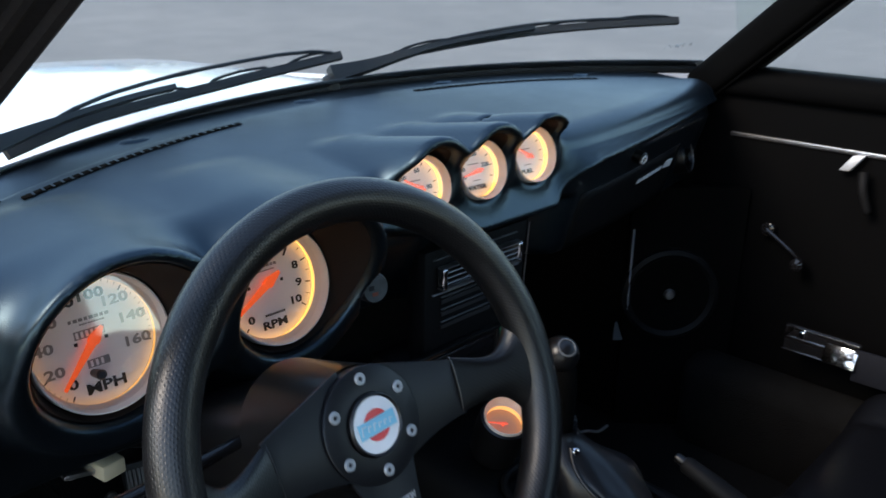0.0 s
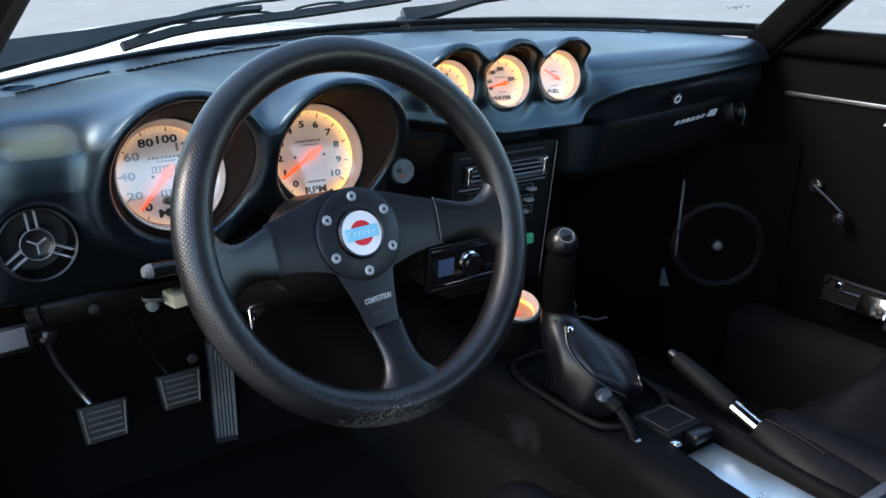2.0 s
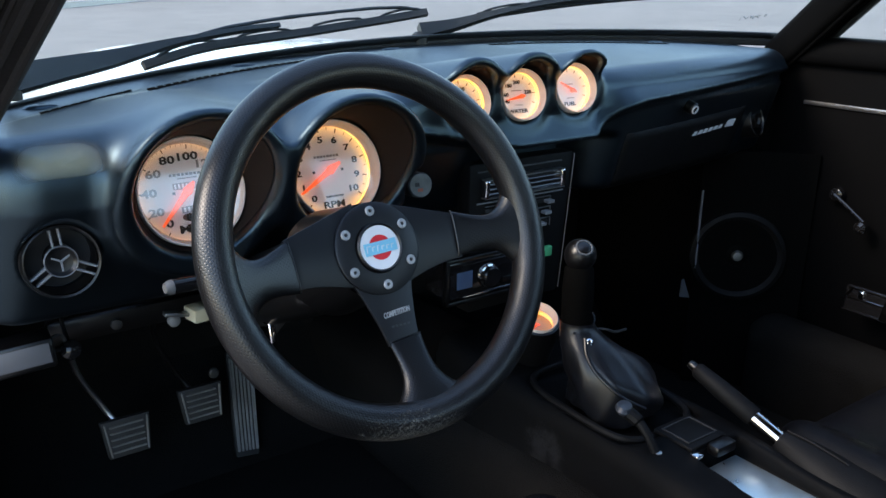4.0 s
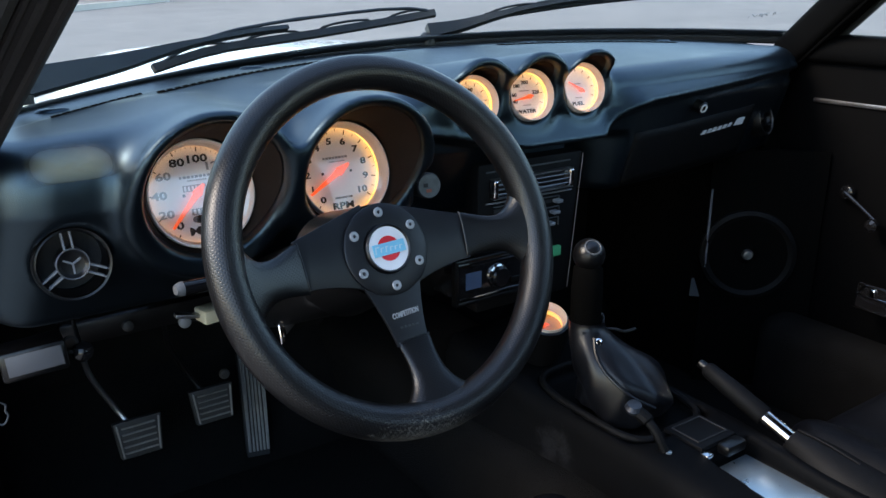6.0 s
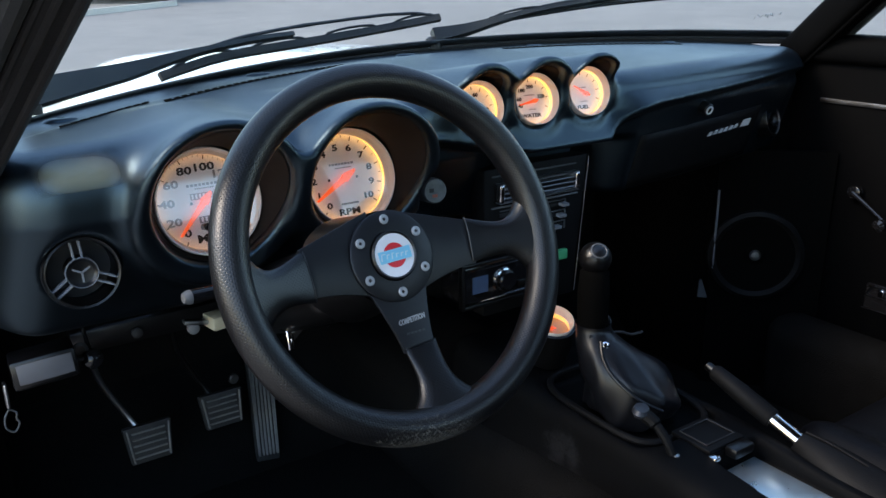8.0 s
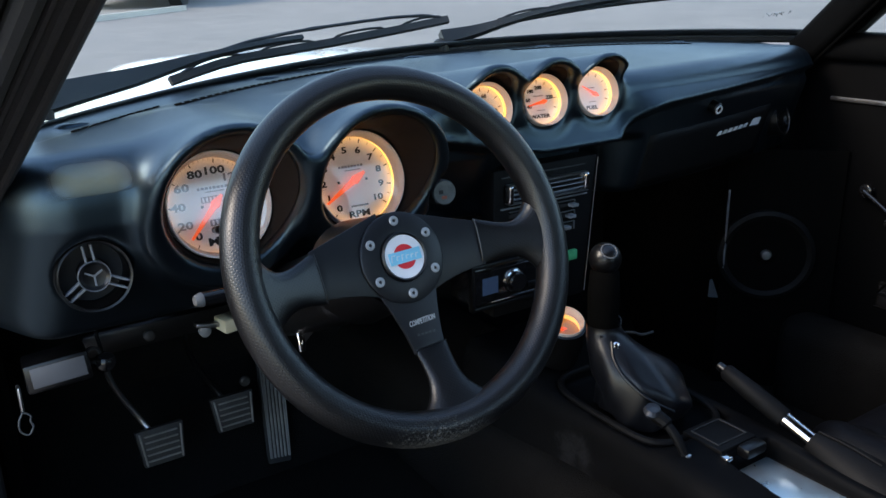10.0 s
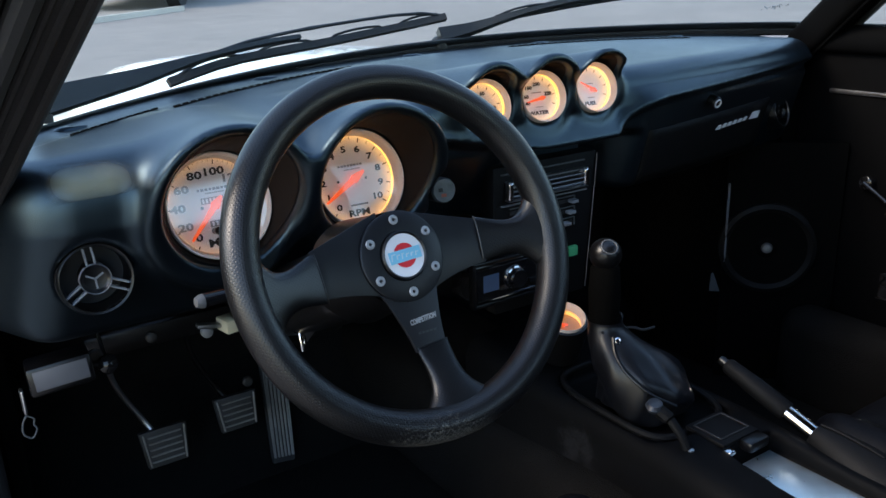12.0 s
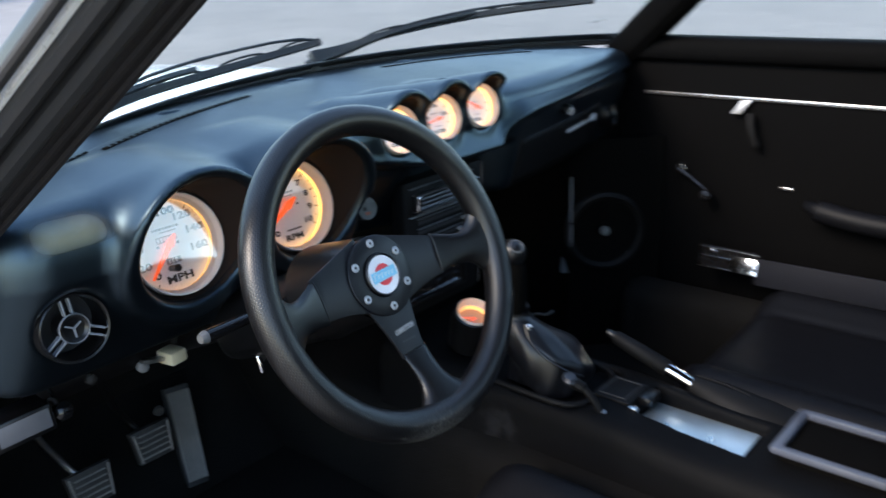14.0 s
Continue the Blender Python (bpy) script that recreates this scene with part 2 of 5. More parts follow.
def lathe(profile, seg=48, m=Matrix(), bm=None, a0=0.0, a1=2 * math.pi):
    """Turns (radius, height) pairs round z."""
    bm = bm or bmesh.new()
    closed = a1 - a0 > 6.28
    n = seg if closed else seg + 1
    rings = []
    for r, h in profile:
        if r < 1e-6:
            rings.append([bm.verts.new(m @ Vector((0, 0, h)))] * n)
        else:
            rings.append([bm.verts.new(m @ Vector((r * math.cos(a0 + (a1 - a0) * i / seg), r * math.sin(a0 + (a1 - a0) * i / seg), h))) for i in range(n)])
    for a, b in zip(rings, rings[1:]):
        for i in range(n if closed else n - 1):
            j = (i + 1) % n
            vs = []
            for v in (a[i], a[j], b[j], b[i]):
                if v not in vs:
                    vs.append(v)
            if len(vs) > 2:
                bm.faces.new(vs)
    return bm


def disc(r, h=0.0, seg=48, m=Matrix()):
    return lathe([(r, h), (0, h)], seg, m)


def tube(pts, radius, seg=10, bm=None, cap=True):
    """A round bar along points; radius may be one number or one for each point."""
    bm = bm or bmesh.new()
    pts = [Vector(p) for p in pts]
    rs = radius if isinstance(radius, (list, tuple)) else [radius] * len(pts)
    up, rings = None, []
    for i, p in enumerate(pts):
        d = (pts[min(i + 1, len(pts) - 1)] - pts[max(i - 1, 0)]).normalized()
        if up is None:
            up = d.orthogonal().normalized()
        up = (up - d * up.dot(d)).normalized()
        side = d.cross(up)
        rings.append([bm.verts.new(p + rs[i] * (math.cos(2 * math.pi * k / seg) * up + math.sin(2 * math.pi * k / seg) * side)) for k in range(seg)])
    for a, b in zip(rings, rings[1:]):
        for k in range(seg):
            bm.faces.new((a[k], a[(k + 1) % seg], b[(k + 1) % seg], b[k]))
    if cap:
        bm.faces.new(rings[0][::-1])
        bm.faces.new(rings[-1])
    return bm


def spline(pts, n=8):
    """A smooth curve through points."""
    P = [Vector(p) for p in pts]
    P = [2 * P[0] - P[1]] + P + [2 * P[-1] - P[-2]]
    out = []
    for i in range(1, len(P) - 2):
        for k in range(n):
            t = k / n
            a, b, c, d = P[i - 1:i + 3]
            out.append(0.5 * (2 * b + (c - a) * t + (2 * a - 5 * b + 4 * c - d) * t * t + (3 * b - a - 3 * c + d) * t ** 3))
    return out + [P[-2]]


def prism(outline, depth, m=Matrix(), bevel=0.0):
    """A flat outline in x and y, thick along -z, front at 0."""
    bm = bmesh.new()
    top = [bm.verts.new(Vector((x, y, 0))) for x, y in outline]
    f = bm.faces.new(top)
    r = bmesh.ops.extrude_face_region(bm, geom=[f])
    bmesh.ops.translate(bm, verts=[v for v in r["geom"] if isinstance(v, bmesh.types.BMVert)], vec=(0, 0, -depth))
    if bevel:
        bmesh.ops.bevel(bm, geom=[e for e in bm.edges], offset=bevel, segments=2, profile=0.5, affect="EDGES")
    bmesh.ops.transform(bm, matrix=m, verts=bm.verts)
    return bm


def word(name, text, size, material, parent, x=0.0, y=0.0, z=0.0, turn=0.0, shear=0.0, wide=1.0, m=Matrix()):
    cu = bpy.data.curves.new(name, "FONT")
    cu.body, cu.size, cu.align_x, cu.align_y, cu.extrude, cu.shear, cu.resolution_u, cu.offset = text, size, "CENTER", "CENTER", 0.0002, shear, 2, size * 0.03
    tmp = new(name, cu)
    me = bpy.data.meshes.new_from_object(tmp)
    bpy.data.objects.remove(tmp)
    me.materials.clear()
    me.materials.append(material)
    me.transform(m @ pose(x, y, z, 0, 0, turn) @ Matrix.Diagonal((wide, 1, 1, 1)))
    ob = new(name, me)
    ob.parent = parent
    return ob


def grid_surface(fx, nu, nv, material, name, parent=None, thick=0.0, label=""):
    """A sheet from a function of two numbers between 0 and 1."""
    vs, fs = [], []
    for i in range(nu + 1):
        for j in range(nv + 1):
            vs.append(tuple(fx(i / nu, j / nv)))
    for i in range(nu):
        for j in range(nv):
            a = i * (nv + 1) + j
            fs.append((a, a + nv + 1, a + nv + 2, a + 1))
    ob = part(name, (vs, [], fs), material, parent, label, sharp=1.2)
    if thick:
        s = ob.modifiers.new("thick", "SOLIDIFY")
        s.thickness = thick
    return ob


def smax(a, b, k):
    h = np.clip(0.5 + 0.5 * (a - b) / k, 0, 1)
    return b + (a - b) * h + k * h * (1 - h)


def smin(a, b, k):
    return -smax(-a, -b, k)


def step(a, b, x):
    t = np.clip((x - a) / (b - a), 0, 1)
    return t * t * (3 - 2 * t)


def skin(field, lo, hi, res):
    """The surface where a solid's distance field is zero (naive surface nets)."""
    n = [int(round((h - l) / res)) + 1 for l, h in zip(lo, hi)]
    ax = [l + res * np.arange(k) for l, k in zip(lo, n)]
    F = field(ax[0][:, None, None], ax[1][None, :, None], ax[2][None, None, :])
    F = np.broadcast_to(F, n).astype(np.float32).copy()
    for side in (0, -1):
        F[side], F[:, side], F[:, :, side] = np.maximum(F[side], 1e-3), np.maximum(F[:, side], 1e-3), np.maximum(F[:, :, side], 1e-3)
    c = [k - 1 for k in n]
    total, weight = np.zeros((*c, 3), np.float32), np.zeros(c, np.float32)
    corners = [(i, j, k) for i in (0, 1) for j in (0, 1) for k in (0, 1)]
    cut = lambda o: F[o[0]:o[0] + c[0], o[1]:o[1] + c[1], o[2]:o[2] + c[2]]
    for a in corners:
        for d in range(3):
            if a[d] == 0:
                b = tuple(v + (q == d) for q, v in enumerate(a))
                fa, fb = cut(a), cut(b)
                crossing = (fa < 0) != (fb < 0)
                t = np.where(crossing, fa / np.where(fa == fb, 1, fa - fb), 0)
                for q in range(3):
                    total[..., q] += np.where(crossing, a[q] + (t if q == d else 0), 0)
                weight += crossing
    live = weight > 0
    idx = np.full(c, -1, np.int64)
    idx[live] = np.arange(live.sum())
    cell = np.argwhere(live)
    verts = (cell + total[live] / weight[live][:, None]) * res + np.array(lo)
    faces = []
    inside = F < 0
    for d in range(3):
        e1, e2 = [q for q in range(3) if q != d]
        sl0, sl1 = [slice(1, -1)] * 3, [slice(1, -1)] * 3
        sl0[d], sl1[d] = slice(0, -1), slice(1, None)
        x = inside[tuple(sl0)] != inside[tuple(sl1)]
        out = inside[tuple(sl0)][x]
        p = np.argwhere(x)
        p[:, [e1, e2]] += 1
        q4 = []
        for o1, o2 in ((-1, -1), (0, -1), (0, 0), (-1, 0)):
            w = p.copy()
            w[:, e1] += o1
            w[:, e2] += o2
            q4.append(idx[w[:, 0], w[:, 1], w[:, 2]])
        f = np.stack(q4, 1)
        flip = out if d != 1 else ~out
        f[~flip] = f[~flip][:, ::-1]
        faces.append(f)
    f = np.concatenate(faces)
    f = f[(f >= 0).all(1)]
    return verts.tolist(), [], f.tolist()


# ---- ground and what stands outside ----
SLOPE = 0.052


def ground_z(x, y):
    return SLOPE * (0.5 * x + 0.85 * y)


ground = grid_surface(lambda u, v: ((u - 0.5) * 400, (v - 0.3) * 400, ground_z((u - 0.5) * 400, (v - 0.3) * 400)), 20, 20, ASPHALT, "ground")
tagged(ground, "grey asphalt of a car park, worn and dry", "car park", kind="structure")


def kerb_line(name, pts, label, size=0.14):
    k = part(name, tube([(x, y, ground_z(x, y) + 0.01) for x, y in pts], size, 4), CONCRETE)
    return tagged(k, label, "kerb", kind="structure")


kerb_line("kerb_island", [(-3.0, 9.9), (1.85, 11.65), (3.3, 12.45)], "pale concrete kerb at the end of a parking row", 0.09)
kerb_line("kerb_far", spline([(20.5, 19.5), (13.6, 11.6), (13.4, 10.2), (16.4, 9.2), (30, 6.5)], 8), "pale concrete kerb round a planted bed")
bed = grid_surface(lambda u, v: (14.2 + 16 * u + 3 * v, 10.9 - 3.6 * u + 7 * v, ground_z(14.2 + 16 * u + 3 * v, 10.9 - 3.6 * u + 7 * v) + 0.05), 8, 8, DIRT, "planting_bed")
tagged(bed, "bare reddish soil of a planted bed", "planting bed", kind="structure")
kerb_line("kerb_back", spline([(18.6, 18.2), (22.0, 15.6), (27.0, 13.4), (34.0, 11.0)], 8), "pale concrete edging behind the planted bed", 0.10)
rng = random.Random(5)
vs, fs = [], []
for k in range(700):
    q, w = rng.random(), rng.gauss(0, 0.75)
    gx, gy = 16.0 + 3.8 * q + 0.4 * w, 11.4 + 1.5 * q + w
    h, a, s = 0.10 + 0.22 * rng.random() ** 2, rng.random() * 6.28, 0.03 + 0.03 * rng.random()
    lx, ly = rng.gauss(0, 0.10), rng.gauss(0, 0.10)
    z = ground_z(gx, gy) + 0.05
    n = len(vs)
    vs += [(gx - s * math.cos(a), gy - s * math.sin(a), z), (gx + s * math.cos(a), gy + s * math.sin(a), z), (gx + lx, gy + ly, z + h)]
    fs.append((n, n + 1, n + 2))
tagged(part("dry_grass", (vs, [], fs), mat("dry_grass_blades", (0.115, 0.105, 0.055), 0.8, var=0.4, scale=2), smooth=False), "tufts of dry olive grass in the planted bed", "grass", kind="stuff")

# ---- the car's shell round the cabin ----
shell = thing("car_shell", "white sports car body with black cabin trim", "car", kind="structure")


def base_y(x):
    return 0.59 + 0.03 * x - 0.48 * x * x


def base_z(x):
    return 0.9075 + 0.036 * x - 0.05 * x * x


def screen(u, v):
    """The windscreen: u across, v up."""
    x = (u - 0.5) * 2 * (0.74 - 0.17 * v)
    k = x / (1 - 0.23 * v)
    return Vector((x, base_y(k) - 0.53 * v + 0.05 * v * k * k, base_z(k) - 0.01 + 0.345 * v + 0.05 * v * (1 - v)))


windscreen = grid_surface(screen, 24, 12, GLASS, "windscreen", shell, 0.004)
windscreen.visible_shadow = False
part("windscreen_seal", tube([screen(i / 40, 0.0) + Vector((0, -0.004, 0.006)) for i in range(41)], 0.010, 8), RUBBER, shell)


MOULDING = mat("windscreen_moulding_rubber", (0.010, 0.012, 0.015), 0.32, spec=0.8, var=0.3, scale=20)
grid_surface(lambda u, v: screen(u, 0.004 + 0.036 * v) + Vector((0, -0.004, 0.004)), 48, 2, MOULDING, "windscreen_moulding", shell, 0.003, "dark rubber moulding under the glass")


def hood_pt(u, v):
    x = (u - 0.5) * 1.5
    y = base_y(x) + 0.09 + (1.02 + 0.30 * x * x) * v
    z = 0.868 - 0.045 * v ** 3 - min(0.085, 2.6 * max(0, abs(x - 0.04) - 0.20) ** 2) + 0.014 * math.exp(-(x / 0.25) ** 2) + 0.012 * x
    return (x, y, z)


grid_surface(hood_pt, 30, 20, WHITE_PAINT, "hood", shell, 0.01)
grid_surface(lambda u, v: ((u - 0.5) * 1.46, base_y((u - 0.5) * 1.46) + 0.01 + 0.1 * v, base_z((u - 0.5) * 1.46) - 0.05 + 0.01 * v), 24, 2, PLASTIC, "cowl", shell, 0.01)


def pillar(s, a, b, trim):
    """One windscreen pillar: trim, door seal and painted outer edge."""
    a, b = Vector(a), Vector(b)
    d = (b - a).normalized()
    side = Vector((s, 0, 0))
    side = (side - d * side.dot(d)).normalized()
    upn = d.cross(side)
    n = (b - a).length + 0.1
    c = (a + b) / 2
    part("pillar", box((0.05, 0.06, n), basis(c, side, upn, d), 0.014, 3), trim, shell)
    back = -upn if upn.y > 0 else upn
    part("pillar_seal", tube([a + side * 0.030 + back * 0.026 - d * 0.1, b + side * 0.030 + back * 0.026 + d * 0.02], 0.011, 10), RUBBER, shell)
    part("pillar_seal", tube([a + side * 0.052 + back * 0.020 - d * 0.1, b + side * 0.052 + back * 0.020 + d * 0.02], 0.010, 10), RUBBER, shell)
    for off, rad in ((-0.012, 0.0045), (0.004, 0.004), (0.016, 0.0035)):
        part("pillar_rib", tube([a + side * off + back * 0.0295 - d * 0.1, b + side * off + back * 0.0295 + d * 0.02], rad, 8), trim, shell)
    part("pillar_channel", box((0.035, 0.04, n), basis(c + side * 0.042, side, upn, d), 0.006), PLASTIC, shell)
    part("pillar_outer", box((0.008, 0.012, n), basis(c + side * 0.063 + back * 0.012, side, upn, d), 0.004), CHIPPED, shell, "chipped grey paint edge")
    part("pillar_seal", tube([a + side * 0.074 + back * 0.012 - d * 0.1, b + side * 0.074 + back * 0.012 + d * 0.02], 0.005, 10), RUBBER, shell)


pillar(-1, (-0.694, 0.36, 0.780), (-0.520, -0.26, 1.260), PILLAR)
pillar(1, (0.713, 0.288, 0.90), (0.552, -0.176, 1.28), DOOR_TRIM)

grid_surface(lambda u, v: ((u - 0.5) * 1.14, -0.24 - 0.8 * v, 1.235 + 0.03 * (1 - (2 * u - 1) ** 2) - 0.25 * max(0, v - 0.5) ** 2), 10, 8, VINYL_DULL, "headliner", shell, 0.02)
part("rear_bulkhead", box((1.4, 0.03, 0.62), pose(0, -1.4, 0.53)), CARPET, shell)
part("cabin_floor", box((1.36, 2.1, 0.03), pose(0, -0.38, 0.215)), CARPET, shell)
part("firewall", box((1.36, 0.02, 0.62), pose(0, 0.70, 0.52)), CARPET, shell)
part("toe_board", box((1.36, 0.02, 0.33), pose(0, 0.64, 0.32, -40)), CARPET, shell)
part("kick_panel", box((0.02, 0.33, 0.6), pose(-0.675, 0.61, 0.55)), FLOCK, shell)
part("kick_panel", box((0.205, 0.02, 0.5), pose(0.648, 0.278, 0.46, 0, 0, -47)), FLOCK, shell)
part("kick_panel", box((0.02, 0.36, 0.6), pose(0.60, 0.53, 0.50)), FLOCK, shell)
part("panel_edge", box((0.003, 0.003, 0.155), pose(0.562, 0.334, 0.5575)), GREY_PLASTIC, shell, "bright panel edge")
part("hinge_trim", box((0.09, 0.36, 0.55), pose(0.722, 0.49, 0.60), 0.01), FLOCK, shell)
part("door_sill", box((0.10, 1.6, 0.20), pose(0.66, -0.55, 0.30), 0.04, 4), CARPET, shell)
part("door_sill", box((0.09, 1.6, 0.13), pose(-0.69, -0.4, 0.27), 0.02), VINYL_DULL, shell)
part("tunnel", box((0.26, 1.5, 0.2), pose(0.03, 0.0, 0.31), 0.04, 3), CARPET, shell)
part("hinge_post", box((0.11, 0.42, 0.66), pose(-0.748, 0.55, 0.52), 0.02, 3), JAMB, shell)
part("rear_quarter", box((0.06, 0.6, 1.0), pose(-0.66, -1.15, 0.72)), VINYL_DULL, shell)


grid_surface(lambda u, v: ((u - 0.5) * 1.22, -0.20 - 0.92 * v, 1.275 + 0.03 * (1 - (2 * u - 1) ** 2) - 0.10 * max(0, v - 0.5) ** 2), 12, 8, WHITE_PAINT, "roof", shell, 0.01)
hatch = grid_surface(lambda u, v: ((u - 0.5) * 1.15, -1.12 - 0.75 * v, 1.27 + 0.02 * (1 - (2 * u - 1) ** 2) - 0.34 * v - 0.1 * v * v), 12, 8, GLASS, "rear_window", shell, 0.004)
hatch.visible_shadow = False
for s in (-1, 1):
    grid_surface(lambda u, v, s=s: (s * (0.70 + 0.13 * math.sin(math.pi * v * 0.5)), 0.66 + 1.15 * u, 0.80 - 0.06 * u * u - 0.42 * v * v), 12, 8, WHITE_PAINT, "fender", shell, 0.01)
    grid_surface(lambda u, v, s=s: (s * (0.76 + 0.06 * math.sin(math.pi * v)), -1.0 - 1.1 * u, 0.92 - 0.08 * u * u - 0.5 * v), 12, 8, WHITE_PAINT, "rear_fender", shell, 0.01)
part("door_skin", box((0.012, 1.2, 0.62), pose(0.80, -0.30, 0.58), 0.004), WHITE_PAINT, shell)
part("tail_panel", box((1.5, 0.03, 0.45), pose(0, -2.08, 0.62), 0.01), WHITE_PAINT, shell)
part("nose_panel", box((1.3, 0.03, 0.30), pose(0, 1.83, 0.58), 0.01), WHITE_PAINT, shell)
for s in (-1, 1):
    for yy in (1.15, -1.35):
        w = part("wheel", lathe([(0.0, -0.08), (0.2, -0.08), (0.29, -0.09), (0.31, -0.06), (0.31, 0.06), (0.29, 0.09), (0.2, 0.08), (0, 0.08)], 32, pose(s * 0.70, yy, 0.31, 0, 90, 0)), RUBBER, shell)

# ---- dashboard ----
BIG = ((-0.4435, 0.228, 0.7960), (-0.2705, 0.226, 0.7985))
SMALL = ((-0.1025, 0.219, 0.869), (-0.0105, 0.219, 0.8715), (0.082, 0.219, 0.874))
TILT = radians(15)


def tunnel_field(x, y, z, c, lip, r0, r1, r2, top, low, grow, turn=0.0, rise=-1.0):
    """One hooded gauge opening: the tube that stands proud and the hole in it. lip: reach in front of the dial."""
    dy = y - c[1]
    r_out = np.sqrt((x - c[0]) ** 2 + (z - (c[2] + 0.002) + dy * grow) ** 2)
    cutf = c[1] - (low + (top - low) * step(rise * r1, r1, z - c[2])) + turn * (c[0] - x)
    outer = smax(smax(r_out - r2, cutf - y, 0.010), dy - lip, 0.03)
    r_in = np.sqrt((x - c[0]) ** 2 + (z - (c[2] + 0.006 * np.clip(-dy / top, 0, 1))) ** 2)
    hole = np.maximum(r_in - (r0 + (r1 - r0) * np.clip(-dy / top, 0, 1)), dy - 0.05)
    return outer, hole


def dash_top(x, y):
    seam = base_y(x) - 0.090
    return 0.891 + 0.020 * x + 0.016 * step(0.2, 0.5, y) - 0.03 * x * x - 0.004 * step(seam - 0.003, seam + 0.003, y)


def dash_field(x, y, z):
    pas = step(0.11, 0.20, x)
    drv = 1 - step(-0.215, -0.185, x)
    back = y - (base_y(x) - 0.012)
    y_drv = 0.196 + 0.42 * np.clip(0.80 - z, 0, 1)
    low = 0.843 + 0.03 * np.clip(x - 0.2, 0, 1)
    recess = step(0.008, -0.010, smax(0.105 - x, z - low, 0.12))
    edge = 0.798 + 0.21 * np.clip(-0.02 - x, 0, 0.2)
    y_mid = 0.200 - 0.5 * np.clip(0.842 - z, 0, 0.04) + (0.030 + 0.045 * step(-0.10, -0.02, x)) * step(edge + 0.007, edge - 0.007, z) + 0.7 * np.clip(edge - z, 0, 0.1) * step(-0.02, -0.10, x)
    brow = 0.190 + 0.07 * np.clip((x - 0.15) / 0.5, 0, 1) ** 1.5
    y_pas = brow - 0.8 * np.clip(0.868 - z, 0, 0.032)
    yf = drv * y_drv + (1 - drv) * ((1 - pas) * y_mid + pas * y_pas + recess * (0.030 + 0.30 * np.clip(low - z, 0, 1)))
    d = smax(z - dash_top(x, y), yf - y, 0.030 + 0.025 * drv + 0.014 * pas)
    d = np.maximum(d, back)
    d = smax(d, 0.672 * drv + (1 - drv) * 0.705 - z, 0.015)
    d = smax(smax(d, -0.634 - x - 0.45 * np.clip(y - 0.2, 0, 1), 0.045), x - 0.688, 0.03)
    holes = None
    for c in BIG:
        o, h = tunnel_field(x, y, z, c, 0.12, 0.0610, 0.083, 0.0925, 0.075, 0.024, 0.04)
        d = smin(d, o, 0.025)
        holes = h if holes is None else np.minimum(holes, h)
    for c, r2 in zip(SMALL, (0.0475, 0.0475, 0.0440)):
        o, h = tunnel_field(x, y, z, c, 0.12, 0.0358, 0.0405, r2, 0.050, 0.022, 0.16, 0.04, 0.15)
        d = smin(d, o, 0.02)
        holes = np.minimum(holes, h)
    vent = np.maximum(np.sqrt((x + 0.584) ** 2 + (z - 0.748) ** 2) - 0.040 + 0.3 * np.clip(y - 0.205, -1, 0.02), y - 0.26)
    knob = np.sqrt((x + 0.160) ** 2 + (z - 0.768) ** 2) - (0.038 - 0.5 * np.clip(y - 0.19, 0, 1))
    return smax(d, -np.minimum(np.minimum(holes, vent), knob), 0.006)


def dash_front(x, z):
    """How far forward the dashboard's face lies at a place."""
    ys = np.arange(0.10, 0.45, 0.001)
    return float(ys[np.argmax(dash_field(np.full_like(ys, x), ys, np.full_like(ys, z)) < 0)])


dash = thing("dashboard", "black padded vinyl dashboard with hooded gauge pods", "dashboard")
part("pad", skin(dash_field, (-0.80, 0.10, 0.65), (0.72, 0.62, 0.955), 0.0034), VINYL, dash, sharp=3.2)
for x0, x1 in ((-0.566, -0.455), (-0.438, -0.15), (0.15, 0.48)):
    def slot_point(u, v, x0=x0, x1=x1):
        x = x0 + (x1 - x0) * u
        y = base_y(x) - (0.100 if x1 < -0.42 else 0.116) + (0.0055 if x1 < -0.42 else 0.009) * v
        return (x, y, dash_top(x, y) + 0.0010)
    slot = grid_surface(slot_point, 16, 1, FLOCK, "defroster_slot", dash, 0.0006)
    n = int((x1 - x0) / 0.011)
    for k in range(1, n):
        p, q = Vector(slot_point(k / n, 0.0)), Vector(slot_point(k / n, 1.0))
        part("slot_rib", box((0.0022, (q - p).length, 0.0014), basis((p + q) / 2, Vector((1, 0, 0)), (q - p).normalized(), Vector((1, 0, 0)).cross((q - p).normalized()))), VINYL, slot)
for x in (-0.555, -0.27, 0.0, 0.25, 0.50):
    y = base_y(x) - 0.055
    clip = part("clip", lathe([(0.020, -0.001), (0.017, 0.0014), (0.010, 0.0026), (0.0045, 0.0030), (0.004, 0.0018), (0, 0.0016)], 24, Matrix.Translation((x, y, dash_top(x, y))) @ Matrix.Diagonal((1, 0.55, 1, 1))), VINYL, dash, sharp=3.2)
    part("clip_hole", disc(0.0034, 0.0024, 14, Matrix.Translation((x, y, dash_top(x, y)))), FLOCK, clip, "dark fixing hole")


def sticker_point(u, v):
    s = np.arange(0, 0.12, 0.0005)
    x, y, z = -0.622 + 0.096 * u + 0 * s, 0.15 + 0.8 * s, 0.868 + 0.055 * v - 0.6 * s
    k = np.argmax(dash_field(x, y, z) < 0)
    return (x[k], y[k] - 0.0008, z[k] + 0.0006)


